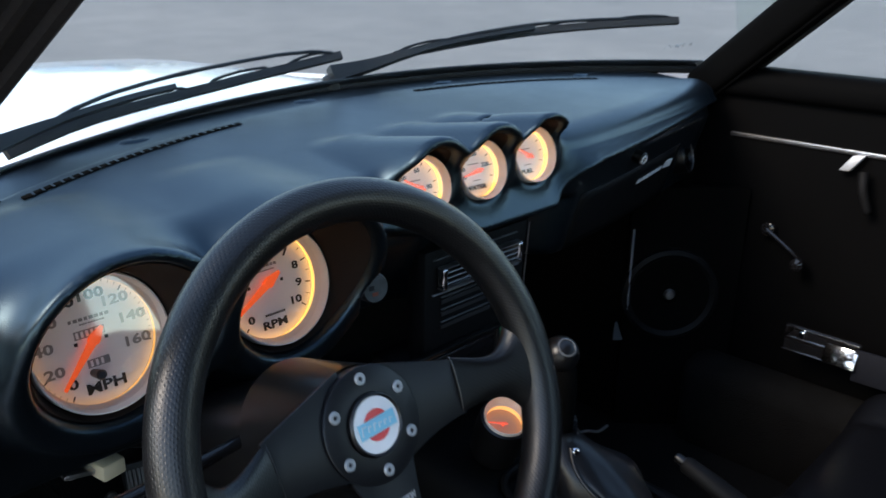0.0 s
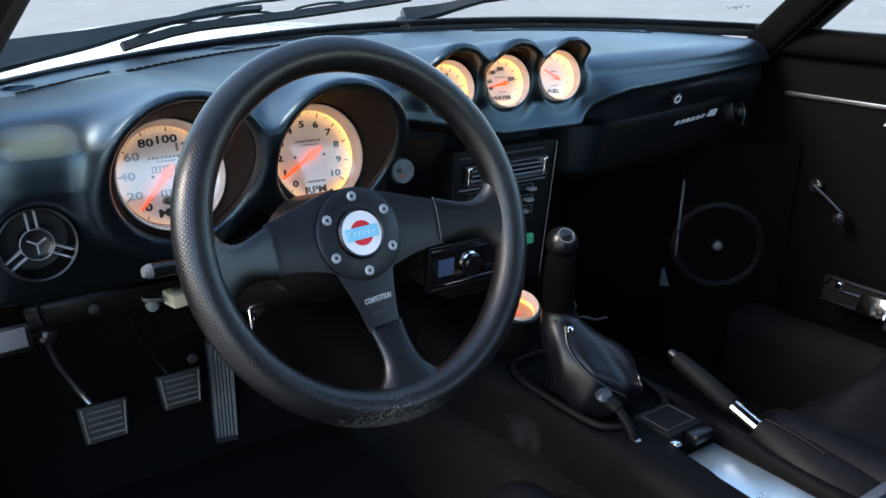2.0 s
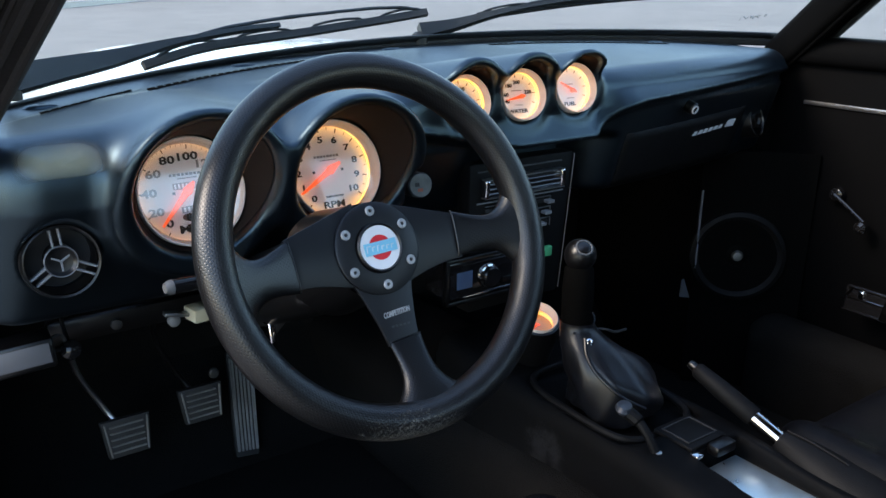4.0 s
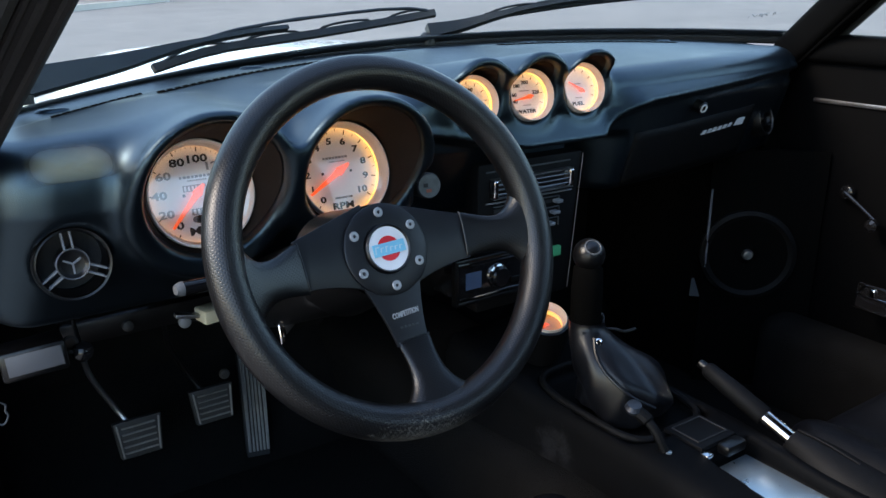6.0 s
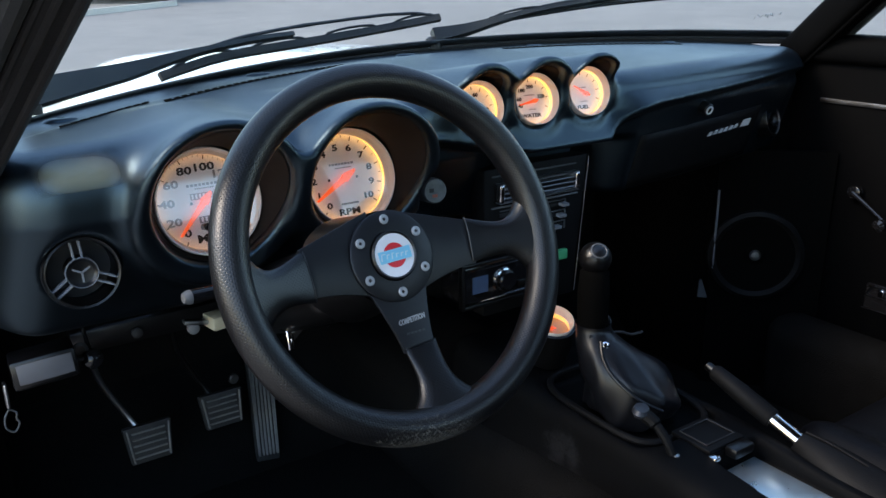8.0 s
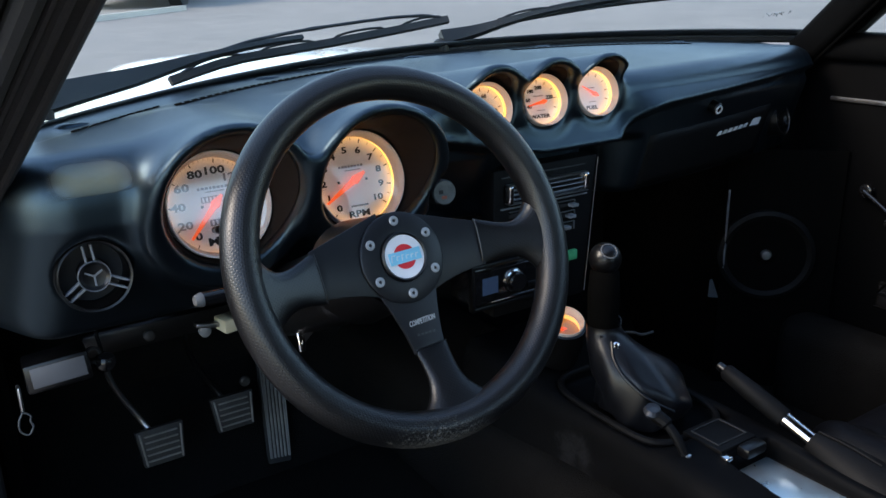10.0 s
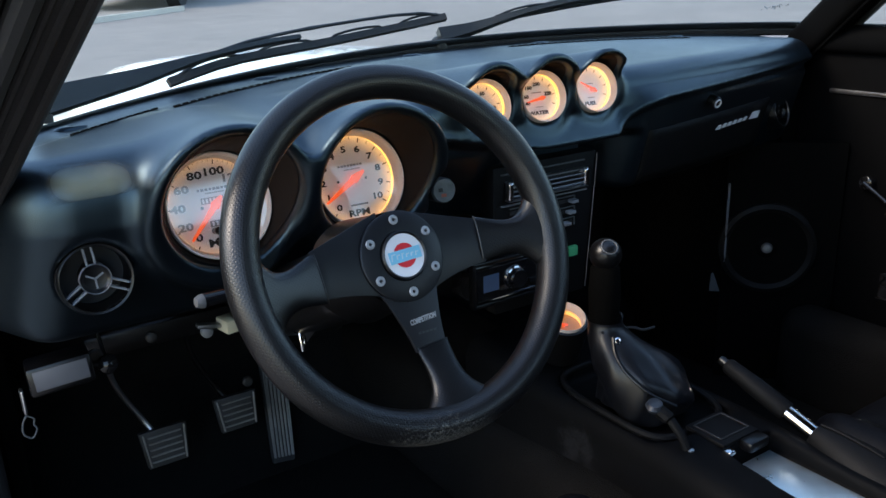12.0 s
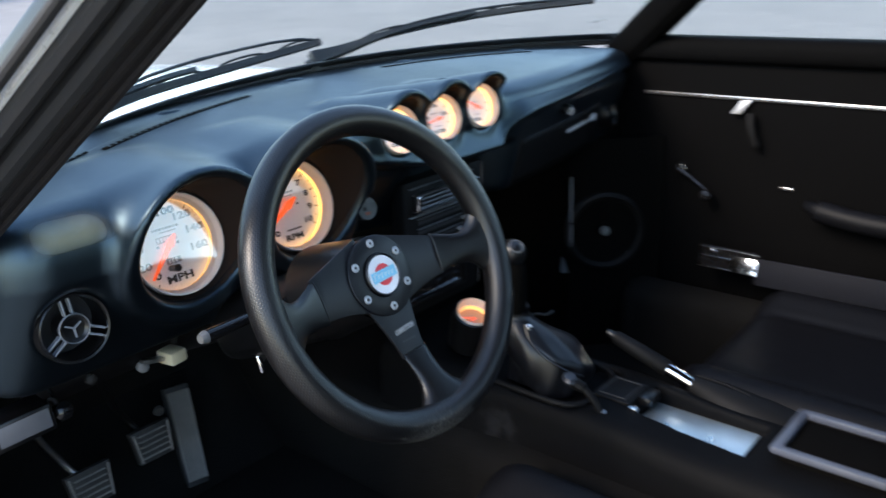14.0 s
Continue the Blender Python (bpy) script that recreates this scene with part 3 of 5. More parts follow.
def pod_liner(c, r0, r1, top, low, rise):
    """The dull lining of one gauge hood, from the dial to just inside its lip."""
    def at(u, v):
        q = 2 * math.pi * u
        s = float(step(rise * r1, r1, np.array(r1 * math.sin(q))))
        f = (-0.004 + (low + (top - low) * s - 0.009 + 0.004) * v) / top
        rad = r0 + (r1 - r0) * max(0, f) - 0.0012
        return (c[0] + rad * math.cos(q), c[1] - f * top, c[2] + 0.006 * max(0, f) + rad * math.sin(q))
    return grid_surface(at, 64, 6, LINER, "pod_liner", dash, 0.0, "dull black hood lining")


LINER = mat("dull_hood_lining", (0.020, 0.0135, 0.0110), 0.75, bump=0.2, bump_scale=700, spec=0.12)
for c in BIG:
    pod_liner(c, 0.0610, 0.083, 0.075, 0.024, -1.0)
for c in SMALL:
    pod_liner(c, 0.0358, 0.0405, 0.050, 0.022, 0.15)

# thin sheet over the pad that carries the painted olive reflection
sheen_patch = grid_surface(sticker_point, 36, 24, faded_label(), "sheen_patch", dash, 0.0, "soft olive reflection painted on the dashboard corner")


# ---- gauges ----
FACE_Z = {}


def gauge(name, c, radius, label, yaw=0.0, tilt=TILT, face=DIAL, depth=0.0185, lip=0.885, light=AMBER, pane=GAUGE_GLASS):
    m = Matrix.Translation(c) @ Euler((radians(90) - tilt, 0, radians(yaw))).to_matrix().to_4x4()
    g = thing(name, label, "gauge", "dashboard gauges", m)
    R, e = radius, depth
    FACE_Z[g.name] = 0.0005 - depth
    k = e - min(0.44 * e, 0.0085)  # top of the lit ring
    part("bezel", lathe([(R * 0.985, -e - 0.004), (R, -0.002), (R * 0.99, 0.001), (R * 0.97, 0.0015), (R * 0.955, 0.0), (R * lip, -k + 0.001), (R * lip, -k + 0.0004), (R * (lip + 0.035), -k + 0.0002)], 64), SATIN, g, "satin silver ring")
    part("light_ring", lathe([(R * (lip + 0.035), -k), (R * (lip + 0.035), -e + 0.0003)], 64), light, g, "glowing amber ring")
    part("dial", disc(R * (lip + 0.035), -e, 64), face, g)
    cover = part("cover_glass", disc(R * 0.93, -0.005, 48), pane, g, "clear cover glass")
    cover.visible_shadow = False
    part("backing", lathe([(R * 0.98, -e - 0.004), (0, -e - 0.005)], 32), PLASTIC, g)
    return g


def marks(g, R, a0, a1, n, r0, r1, w, material, z=None):
    z = FACE_Z[g.name] if z is None else z
    bm = bmesh.new()
    for i in range(n):
        a = radians(a0 + (a1 - a0) * i / (n - 1))
        r = (r0 + r1) / 2
        add_box(bm, ((r1 - r0) * R, w, 0.0004), Matrix.Translation((r * R * math.cos(a), r * R * math.sin(a), z)) @ Matrix.Rotation(a, 4, "Z"))
    return tagged(part("scale_marks", bm, material, g, smooth=False), kind="stuff")


def bars(name, g, spans, material, z=None):
    z = FACE_Z.get(g.name, 0.0) if z is None else z
    bm = bmesh.new()
    for x, y, w, h in spans:
        add_box(bm, (w, h, 0.0004), pose(x, y, z))
    return tagged(part(name, bm, material, g, smooth=False), kind="stuff" if len(spans) > 1 else "")


def pointer(g, R, angle, reach, tail, w, x=0.0, y=0.0):
    """A needle that widens towards its barbed tail."""
    a = radians(angle)
    m = Matrix.Translation((x, y, FACE_Z[g.name] + 0.005)) @ Matrix.Rotation(a, 4, "Z")
    half = [(-tail * R, 0.30), (-0.06 * R, 1.0), (0.0, 1.05), (0.03 * R, 0.72), (reach * R, 0.24)]
    part("needle", prism([(p, -w * q) for p, q in half] + [(p, w * q) for p, q in reversed(half)], 0.0015, m), NEEDLE, g, "orange needle", smooth=False)
    part("needle_hub", lathe([(w * 0.7, 0.0), (w * 0.7, 0.0058), (0, 0.006)], 20, Matrix.Translation((x, y, FACE_Z[g.name]))), NEEDLE, g)


def print_bars(name, g, x, y, w, h, n, material, z=None):
    """A line of print too small to read, as a row of bars."""
    s = w / n
    return bars(name, g, [(x - w / 2 + s * (k + 0.5), y, s * (0.78 if k % 3 else 0.6), h) for k in range(n)], material, z)


RB = 0.0592
speedo = gauge("speedometer", BIG[0], RB, "large round speedometer with silver dial, lit amber", depth=0.024, lip=0.885, light=AMBER_DIM, pane=SPEEDO_GLASS)
for i, v in enumerate(range(0, 180, 20)):
    a = radians(240 - 32 * i if i else 235)
    # 20 to 60 are greyed to paint in the sky's haze on the glass
    word("numeral", str(v), 0.0118, INK if i in (0, 4, 5) else INK_GREY, speedo, RB * 0.665 * math.cos(a), RB * 0.655 * math.sin(a), FACE_Z[speedo.name], wide=1.45)
marks(speedo, RB, 240, -16, 9, 0.80, 0.885, 0.0011, INK)
marks(speedo, RB, 240, -16, 41, 0.845, 0.885, 0.0005, INK_GREY)
word("lettering", "MPH", 0.0125, INK, speedo, 0.004, -RB * 0.68, FACE_Z[speedo.name], wide=1.4)
print_bars("maker_mark", speedo, 0.002, RB * 0.33, 0.036, 0.0028, 8, INK_GREY)
print_bars("small_print", speedo, 0.004, RB * 0.26, 0.022, 0.0014, 9, INK_GREY)
bars("odometer", speedo, [(0.0, RB * 0.12, 0.026, 0.007), (0.002, -RB * 0.32, 0.019, 0.007)], INK_GREY)
bars("odometer_digits", speedo, [(-0.0105 + 0.0042 * i, RB * 0.12, 0.0022, 0.005) for i in range(6)] + [(-0.004 + 0.0045 * i, -RB * 0.32, 0.0022, 0.005) for i in range(3)], DIAL, FACE_Z[speedo.name] + 0.0003)
part("trip_knob", lathe([(0.0035, -0.024), (0.0045, -0.008), (0.0030, -0.006), (0, -0.006)], 20, Matrix.Translation((-0.004, -RB * 0.46, 0))), PLASTIC, speedo, "black reset knob")
pointer(speedo, RB, 227, 0.78, 0.24, 0.0050)
bars("dial_screws", speedo, [(-0.013, 0, 0.003, 0.003), (0.013, 0, 0.003, 0.003)], INK)

tach = gauge("tachometer", BIG[1], RB, "large round tachometer with silver dial, lit amber", depth=0.024, lip=0.885)
for v in range(11):
    a = radians(233 - 27.2 * v)
    word("numeral", str(v), 0.0105, INK, tach, RB * 0.655 * math.cos(a), RB * 0.645 * math.sin(a) - 0.0005, FACE_Z[tach.name], wide=1.45)
marks(tach, RB, 233, -39, 11, 0.79, 0.885, 0.0012, INK)
marks(tach, RB, 233, -39, 21, 0.83, 0.885, 0.0006, INK)
word("lettering", "RPM", 0.011, INK, tach, 0.002, -RB * 0.69, FACE_Z[tach.name], wide=1.4)
print_bars("maker_mark", tach, 0, RB * 0.3, 0.034, 0.0026, 8, INK_GREY)
print_bars("small_print", tach, 0.002, RB * 0.22, 0.022, 0.0012, 9, INK_GREY)
print_bars("small_print", tach, 0.004, -RB * 0.52, 0.024, 0.0022, 9, INK)
pointer(tach, RB, 210, 0.78, 0.30, 0.0052)
bars("dial_screws", tach, [(-0.019, 0, 0.003, 0.003), (0.019, 0, 0.003, 0.003)], INK)

RS = 0.0337
FRONT = [(x - 0.001, y - 0.024, z) for x, y, z in SMALL]
for c, nm, tx, needle, nums in ((FRONT[0], "oil_pressure_gauge", "OIL", 150, (("0", 215), ("30", 140), ("60", 75), ("90", -5))),
                                (FRONT[1], "water_temperature_gauge", "WATER", 190, (("140", 200), ("160", 172), ("180", 130), ("200", 85), ("220", 15))),
                                (FRONT[2], "fuel_gauge", "FUEL", 150, ())):
    g = gauge(nm, c, RS, "small round silver gauge with a bright amber rim", -7)
    for t, a in nums:
        word("numeral", t, 0.0066, INK, g, RS * 0.54 * math.cos(radians(a)), RS * 0.54 * math.sin(radians(a)), FACE_Z[g.name], wide=1.1)
    marks(g, RS, 200, -20, 9, 0.72, 0.84, 0.0008, INK)
    word("lettering", tx, 0.0068, INK, g, 0, -RS * 0.58, FACE_Z[g.name], wide=1.3)
    print_bars("maker_mark", g, 0, RS * 0.22, 0.016, 0.0013, 7, INK_GREY)
    print_bars("small_print", g, 0.002, -RS * 0.34, 0.012, 0.0010, 6, INK_GREY)
    pointer(g, RS, needle, 0.66, 0.2, 0.0028, 0.004, -0.001)


# ---- driver's side fittings ----
def air_vent(name, m, r, label, bright=GREY_PLASTIC):
    v = thing(name, label, "air vent", "air vents", m)
    part("ring", lathe([(r * 0.97, -0.05), (r * 1.0, 0.0), (r * 0.97, 0.004), (r * 0.9, 0.003), (r * 0.86, -0.004), (r * 0.84, -0.05)], 48), PLASTIC, v)
    part("chrome_edge", lathe([(r * 0.905, 0.002), (r * 0.895, 0.0045), (r * 0.88, 0.002)], 48), DARK_STEEL if bright is PLASTIC else CHROME, v)
    part("hub", lathe([(r * 0.40, -0.02), (r * 0.42, 0.0), (r * 0.38, 0.004), (r * 0.3, 0.001), (0, -0.001)], 32), PLASTIC, v)
    part("hub_edge", lathe([(r * 0.425, 0.001), (r * 0.41, 0.0045), (r * 0.39, 0.003)], 32), bright, v)
    for k in range(3):
        a = radians(95 + 120 * k)
        for off in (-0.004, 0.004):
            mm = Matrix.Rotation(a, 4, "Z") @ Matrix.Translation((r * 0.62, off, -0.003))
            part("spoke", box((r * 0.5, 0.0022, 0.008), mm, 0.0006, 1), bright, v)
        mm = Matrix.Rotation(a + 1.0, 4, "Z")
        part("hub_rib", box((r * 0.26, 0.0016, 0.003), mm @ Matrix.Translation((r * 0.13, 0, 0.001))), bright, v)
    part("duct", lathe([(r * 0.86, -0.03), (0, -0.035)], 32), RUBBER, v)
    return v


air_vent("air_vent", Matrix.Translation((-0.584, 0.213, 0.748)) @ Euler((radians(84), 0, radians(-3))).to_matrix().to_4x4(), 0.0375, "round black air vent with three double chrome spokes")
air_vent("air_vent", Matrix.Translation((0.612, 0.276, 0.771)) @ Euler((radians(75), 0, radians(12))).to_matrix().to_4x4(), 0.03, "round black air vent beside the glovebox", PLASTIC)

sw = thing("light_switch", "round steel switch knob in a dashboard recess", "switch", m=Matrix.Translation((-0.163, 0.214, 0.768)) @ Euler((radians(82), 0, radians(-10))).to_matrix().to_4x4())
part("knob", lathe([(0.016, -0.03), (0.0165, 0.004), (0.0145, 0.007), (0, 0.007)], 32), KNOB_STEEL, sw)
bars("symbol", sw, [(-0.005, 0.001, 0.006, 0.005)], INK, 0.0073)
bars("red_symbol", sw, [(-0.001, -0.006, 0.007, 0.004)], mat("faded_red_print", (0.30, 0.07, 0.04), 0.5), 0.0073)

# ---- steering wheel ----
N = Vector((0, 0.9138, -0.4061))
UP = Vector((0, 0.4061, 0.9138))
WM = basis((-0.35, 0, 0.78), Vector((1, 0, 0)), UP, -N)
wheel = thing("steering_wheel", "black leather sports steering wheel with three spokes, worn at the bottom", "steering wheel", m=WM)
RW, RT = 0.1602, 0.0162


def rim_part(name, a0, a1, material, grow=0.0, label=""):
    bm, rings = bmesh.new(), []
    n = max(8, int((a1 - a0) / 2.5))
    for i in range(n + 1):
        a = radians(a0 + (a1 - a0) * i / n)
        ring = []
        for k in range(20):
            b = 2 * math.pi * k / 20
            rt = RT + grow
            r = RW + rt * math.cos(b)
            ring.append(bm.verts.new((r * math.cos(a), r * math.sin(a), 0.018 + rt * 1.05 * math.sin(b))))
        rings.append(ring)
    uv = bm.loops.layers.uv.new("holes")
    across, along = 36 / 20, radians(a1 - a0) * RW / 0.0027 / n
    for i, (p, q) in enumerate(zip(rings, rings[1:])):
        for k in range(20):
            f = bm.faces.new((p[k], p[(k + 1) % 20], q[(k + 1) % 20], q[k]))
            for lp, (s, t) in zip(f.loops, ((k, i), (k + 1, i), (k + 1, i + 1), (k, i + 1))):
                u, v = s * across, t * along
                lp[uv].uv = ((u + v) * 0.7071, (u - v) * 0.7071)
    return part(name, bm, material, wheel, label)


rim_part("rim", -90, 270, RIM_LEATHER, 0, "perforated leather rim, scuffed grey below")

def spoke(a, w0, w1, name, top=1.0, low=1.8, side=1, bottom=False):
    """A flat metal spoke that narrows from the hub into a leather-covered root, which flares into the rim."""
    m = Matrix.Rotation(radians(a), 4, "Z") if not bottom else Matrix.Translation((0, -0.0025, 0)) @ Matrix.Rotation(radians(a), 4, "Z")
    lean = Matrix(((1, 0, 0, 0), (0, 1, 0, -0.0020), (0.085, 0, 1, -0.0075), (0, 0, 0, 1)))
    half = lambda r, k: w1 + (w0 - w1) * max(0.0, 1 - (r - 0.02) / 0.071) ** k
    rs = [0.012 + 0.0078 * i for i in range(11)]
    o = [(r, -half(r, low)) for r in rs] + [(r, half(r, top)) for r in reversed(rs)]
    part(name, prism(o, 0.004, m @ lean, 0.0007), ANOD, wheel, sharp=0.5)
    z0 = 0.085 * 0.088 - 0.0095
    bm, rings = bmesh.new(), []
    for i in range(23):
        t = i / 22
        r = 0.086 + (RW - 0.086) * t
        flare = min(1.0, t / 0.86)
        up = w1 * (1.06 - 1.0 * flare) + 0.052 * flare ** 5
        dn = w1 * (1.06 - 0.45 * flare) + 0.042 * flare ** 4
        if bottom:
            up = dn = w1 * (1.06 - 0.24 * flare) + 0.036 * flare ** 4
        h = 0.0034 + 0.0115 * t ** 1.3
        z = z0 + (0.0175 - z0) * t
        rings.append([bm.verts.new(m @ Vector((r, (up if math.cos(q) * side > 0 else dn) * math.copysign(abs(math.cos(q)) ** 0.65, math.cos(q)), z + h * math.sin(q)))) for q in [2 * math.pi * k / 28 for k in range(28)]])
    uv = bm.loops.layers.uv.new("holes")
    for p, q in zip(rings, rings[1:]):
        for k in range(28):
            f = bm.faces.new((p[k], p[(k + 1) % 28], q[(k + 1) % 28], q[k]))
            for lp in f.loops:
                c = m.inverted() @ lp.vert.co
                lp[uv].uv = ((c.x + c.y) / 0.0038, (c.x - c.y) / 0.0038)
    bm.faces.new(rings[0])
    part("spoke_cover", bm, COVER_LEATHER, wheel, "perforated leather spoke cover")
    edge = [m @ Vector((0.0865, w1 * 1.06 * math.copysign(abs(math.cos(q)) ** 0.65, math.cos(q)), z0 + 0.0036 * math.sin(q))) for q in [math.pi * k / 14 for k in range(15)]]
    part("cover_edge", tube(edge, 0.0008, 6), LEATHER, wheel, "stitched leather edge")


spoke(183.3, 0.040, 0.0225, "spoke", 1.8, 1.0, -1)
spoke(-2.5, 0.040, 0.0215, "spoke", 1.0, 1.8)
spoke(-86, 0.034, 0.0165, "spoke", 1.5, 1.5, 1, True)
HUB = Matrix.Translation((0.0, -0.0025, -0.010))
part("hub_plate", lathe([(0.043, -0.004), (0.0435, 0.008), (0.042, 0.009), (0.024, 0.0092), (0.0235, 0.006)], 64, HUB), ANOD, wheel)
part("hub_boss", lathe([(0.045, -0.004), (0.05, -0.05), (0.055, -0.09)], 40, HUB), PLASTIC, wheel)
button = part("horn_button", lathe([(0.0235, 0.006), (0.0235, 0.012), (0.0222, 0.0135), (0.0208, 0.0125), (0.0205, 0.0118)], 48, HUB), PLASTIC, wheel, "black horn button")
part("emblem_disc", disc(0.0206, 0.0122, 48, HUB), mat("emblem_white", (0.85, 0.84, 0.86), 0.2), button, "white enamel disc")
part("emblem_circle", disc(0.0118, 0.0126, 40, HUB), mat("emblem_red", (0.75, 0.03, 0.04), 0.25), button, "red circle")
part("emblem_bar", box((0.034, 0.0115, 0.0008), HUB @ pose(0, 0, 0.013, 0, 0, 3)), mat("emblem_blue", (0.22, 0.6, 0.78), 0.3), button, "pale blue bar")
bm = bmesh.new()
for k, (w, h) in enumerate(((0.0042, 0.0066), (0.0028, 0.0042), (0.0022, 0.0056), (0.0028, 0.0036), (0.0026, 0.0036), (0.0026, 0.0040))):
    add_box(bm, (w, 0.0010, 0.0004), HUB @ pose(-0.0125 + 0.0050 * k, h / 2 - 0.001, 0.0136, 0, 0, 3))
    add_box(bm, (0.0009, h, 0.0004), HUB @ pose(-0.0125 + 0.0050 * k - w / 2, -0.0006, 0.0136, 0, 0, -8))
tagged(part("emblem_script", bm, mat("emblem_script", (0.62, 0.74, 0.82), 0.3), button, "pale illegible script"), kind="stuff")
for k in range(6):
    a = radians(91.5 + 60 * k)
    bolt = part("bolt", lathe([(0.0047, 0.008), (0.0047, 0.0098), (0.0040, 0.0106), (0.0020, 0.0106), (0.0018, 0.0092), (0, 0.0092)], 20, HUB @ Matrix.Translation((0.035 * math.cos(a), 0.035 * math.sin(a), 0))), ZINC, wheel)
    part("socket", disc(0.0017, 0.0094, 6, HUB @ Matrix.Translation((0.035 * math.cos(a), 0.035 * math.sin(a), 0))), INK, bolt, "dark hex socket")
word("lettering", "COMPETITION", 0.0070, mat("grey_print", (0.35, 0.36, 0.37), 0.5), wheel, 0.0035, -0.0645, -0.0016, 4, 0.2, 0.62)
bars("faint_print", wheel, [(-0.004 + 0.0042 * k, -0.0765, 0.0028, 0.0020) for k in range(5)], mat("dim_print", (0.035, 0.036, 0.038), 0.5), -0.0006)

column = thing("steering_column", "black plastic steering column shroud with stalks", "steering column", m=WM)
part("shroud", box((0.10, 0.085, 0.22), pose(0, -0.01, -0.19), 0.03, 4), PLASTIC, column)
part("column_tube", lathe([(0.024, -0.2), (0.024, -0.6)], 20), PLASTIC, column)
WI = WM.inverted()
part("stalk", tube([WI @ Vector(q) for q in ((-0.39, 0.10, 0.742), (-0.45, 0.088, 0.746), (-0.520, 0.077, 0.750))], [0.005, 0.0058, 0.0068], 14), GLOSS, column)
part("stalk_tip", tube([WI @ Vector(q) for q in ((-0.519, 0.0771, 0.750), (-0.522, 0.0767, 0.7501), (-0.526, 0.0762, 0.7503))], [0.0069, 0.0066, 0.0046], 14), KNOB_GREY, column, "grey stalk end")
part("key_switch", lathe([(0.014, 0), (0.015, 0.03), (0.006, 0.032), (0, 0.03)], 20, Matrix.Translation((0.05, -0.04, -0.17)) @ Euler((0, radians(70), 0)).to_matrix().to_4x4()), STEEL, column)


# ---- centre stack and console ----
stack = thing("centre_stack", "black centre panel with heater controls and a bright edge", "control panel", m=pose(0.0, 0.224, 0.70, 90, 0, 0))
part("panel", prism([(-0.075, 0.080), (-0.075, -0.13), (0.092, -0.13), (0.112, 0.080)], 0.03, Matrix(), 0.004), VINYL_DULL, stack)
part("chrome_edge", tube([(0.112, 0.076, 0.001), (0.093, -0.125, 0.001)], 0.0008, 6), DARK_STEEL, stack, "thin bright edge")
part("face_vent", box((0.140, 0.026, 0.012), pose(0.014, 0.046, 0.002), 0.003), PLASTIC, stack, "slatted vent")
for k in range(3):
    part("vent_slat", box((0.134, 0.0024, 0.008), pose(0.014, 0.0395 + 0.0065 * k, 0.006, 20, 0, 0), 0.0006, 1), DARK_STEEL, stack, "dull metal slat")
for yy in (0.0335, 0.0590):
    part("vent_frame", box((0.142, 0.0016, 0.010), pose(0.014, yy, 0.007)), STEEL, stack, "thin bright frame")
for xx in (-0.054, 0.082):
    part("vent_end", box((0.008, 0.026, 0.012), pose(xx, 0.0465, 0.008), 0.003, 3), CHROME, stack)
part("panel_line", box((0.150, 0.0016, 0.003), pose(0.012, 0.0690, 0.001)), KNOB_GREY, stack)
part("panel_line", box((0.155, 0.0018, 0.003), pose(0.014, 0.0255, 0.001)), GREY_PLASTIC, stack)
for yy, xx in ((0.0135, 0.062), (-0.002, 0.0575), (-0.018, 0.049)):
    part("lever_slot", box((0.115, 0.005, 0.003), pose(0.008, yy, 0.0005)), RUBBER, stack)
    part("slot_edge", box((0.118, 0.0012, 0.003), pose(0.010, yy + 0.006, 0.001)), KNOB_GREY, stack)
    part("slot_edge", box((0.0012, 0.012, 0.003), pose(0.0690, yy, 0.001)), KNOB_GREY, stack)
    part("control_knob", box((0.012, 0.0045, 0.012), pose(xx, yy, 0.006), 0.0008), GREY_PLASTIC, stack)
part("lit_switch", box((0.018, 0.015, 0.008), pose(0.063, -0.062, 0.004), 0.002), glow("green_switch_lamp", (0.03, 0.24, 0.12), 0.035), stack, "lit green switch")

radio = thing("car_radio", "black car radio with a chrome rimmed knob", "radio", m=pose(-0.036, 0.219, 0.625, 90, 0, 0))
part("body", box((0.155, 0.054, 0.06), pose(0, 0, -0.026), 0.003), GLOSS, radio)
for sx, sy, w, h in ((0, 0.030, 0.168, 0.006), (0, -0.030, 0.168, 0.006), (-0.081, 0, 0.006, 0.066), (0.081, 0, 0.006, 0.066)):
    part("frame", box((w, h, 0.010), pose(sx, sy, 0.002), 0.002), PLASTIC, radio)
part("trim", box((0.15, 0.0015, 0.002), pose(0, 0.022, 0.0045)), CHROME, radio)
part("trim", box((0.15, 0.0015, 0.002), pose(0, -0.024, 0.0045)), CHROME, radio)
part("knob", lathe([(0.0145, 0), (0.0145, 0.012), (0.0125, 0.014), (0, 0.014)], 32, pose(-0.012, 0, 0.003)), GLOSS, radio)
part("knob_ring", lathe([(0.0172, 0), (0.0165, 0.004), (0.0145, 0.005)], 32, pose(-0.012, 0, 0.004)), CHROME, radio, "chrome ring")
part("display", box((0.026, 0.024, 0.001), pose(-0.052, 0.0, 0.0045)), mat("radio_display", (0.07, 0.11, 0.19), 0.2), radio, "bluish display")
for k in range(3):
    part("button", box((0.016, 0.008, 0.003), pose(0.022 + 0.02 * k, -0.012, 0.005), 0.001), PLASTIC, radio)


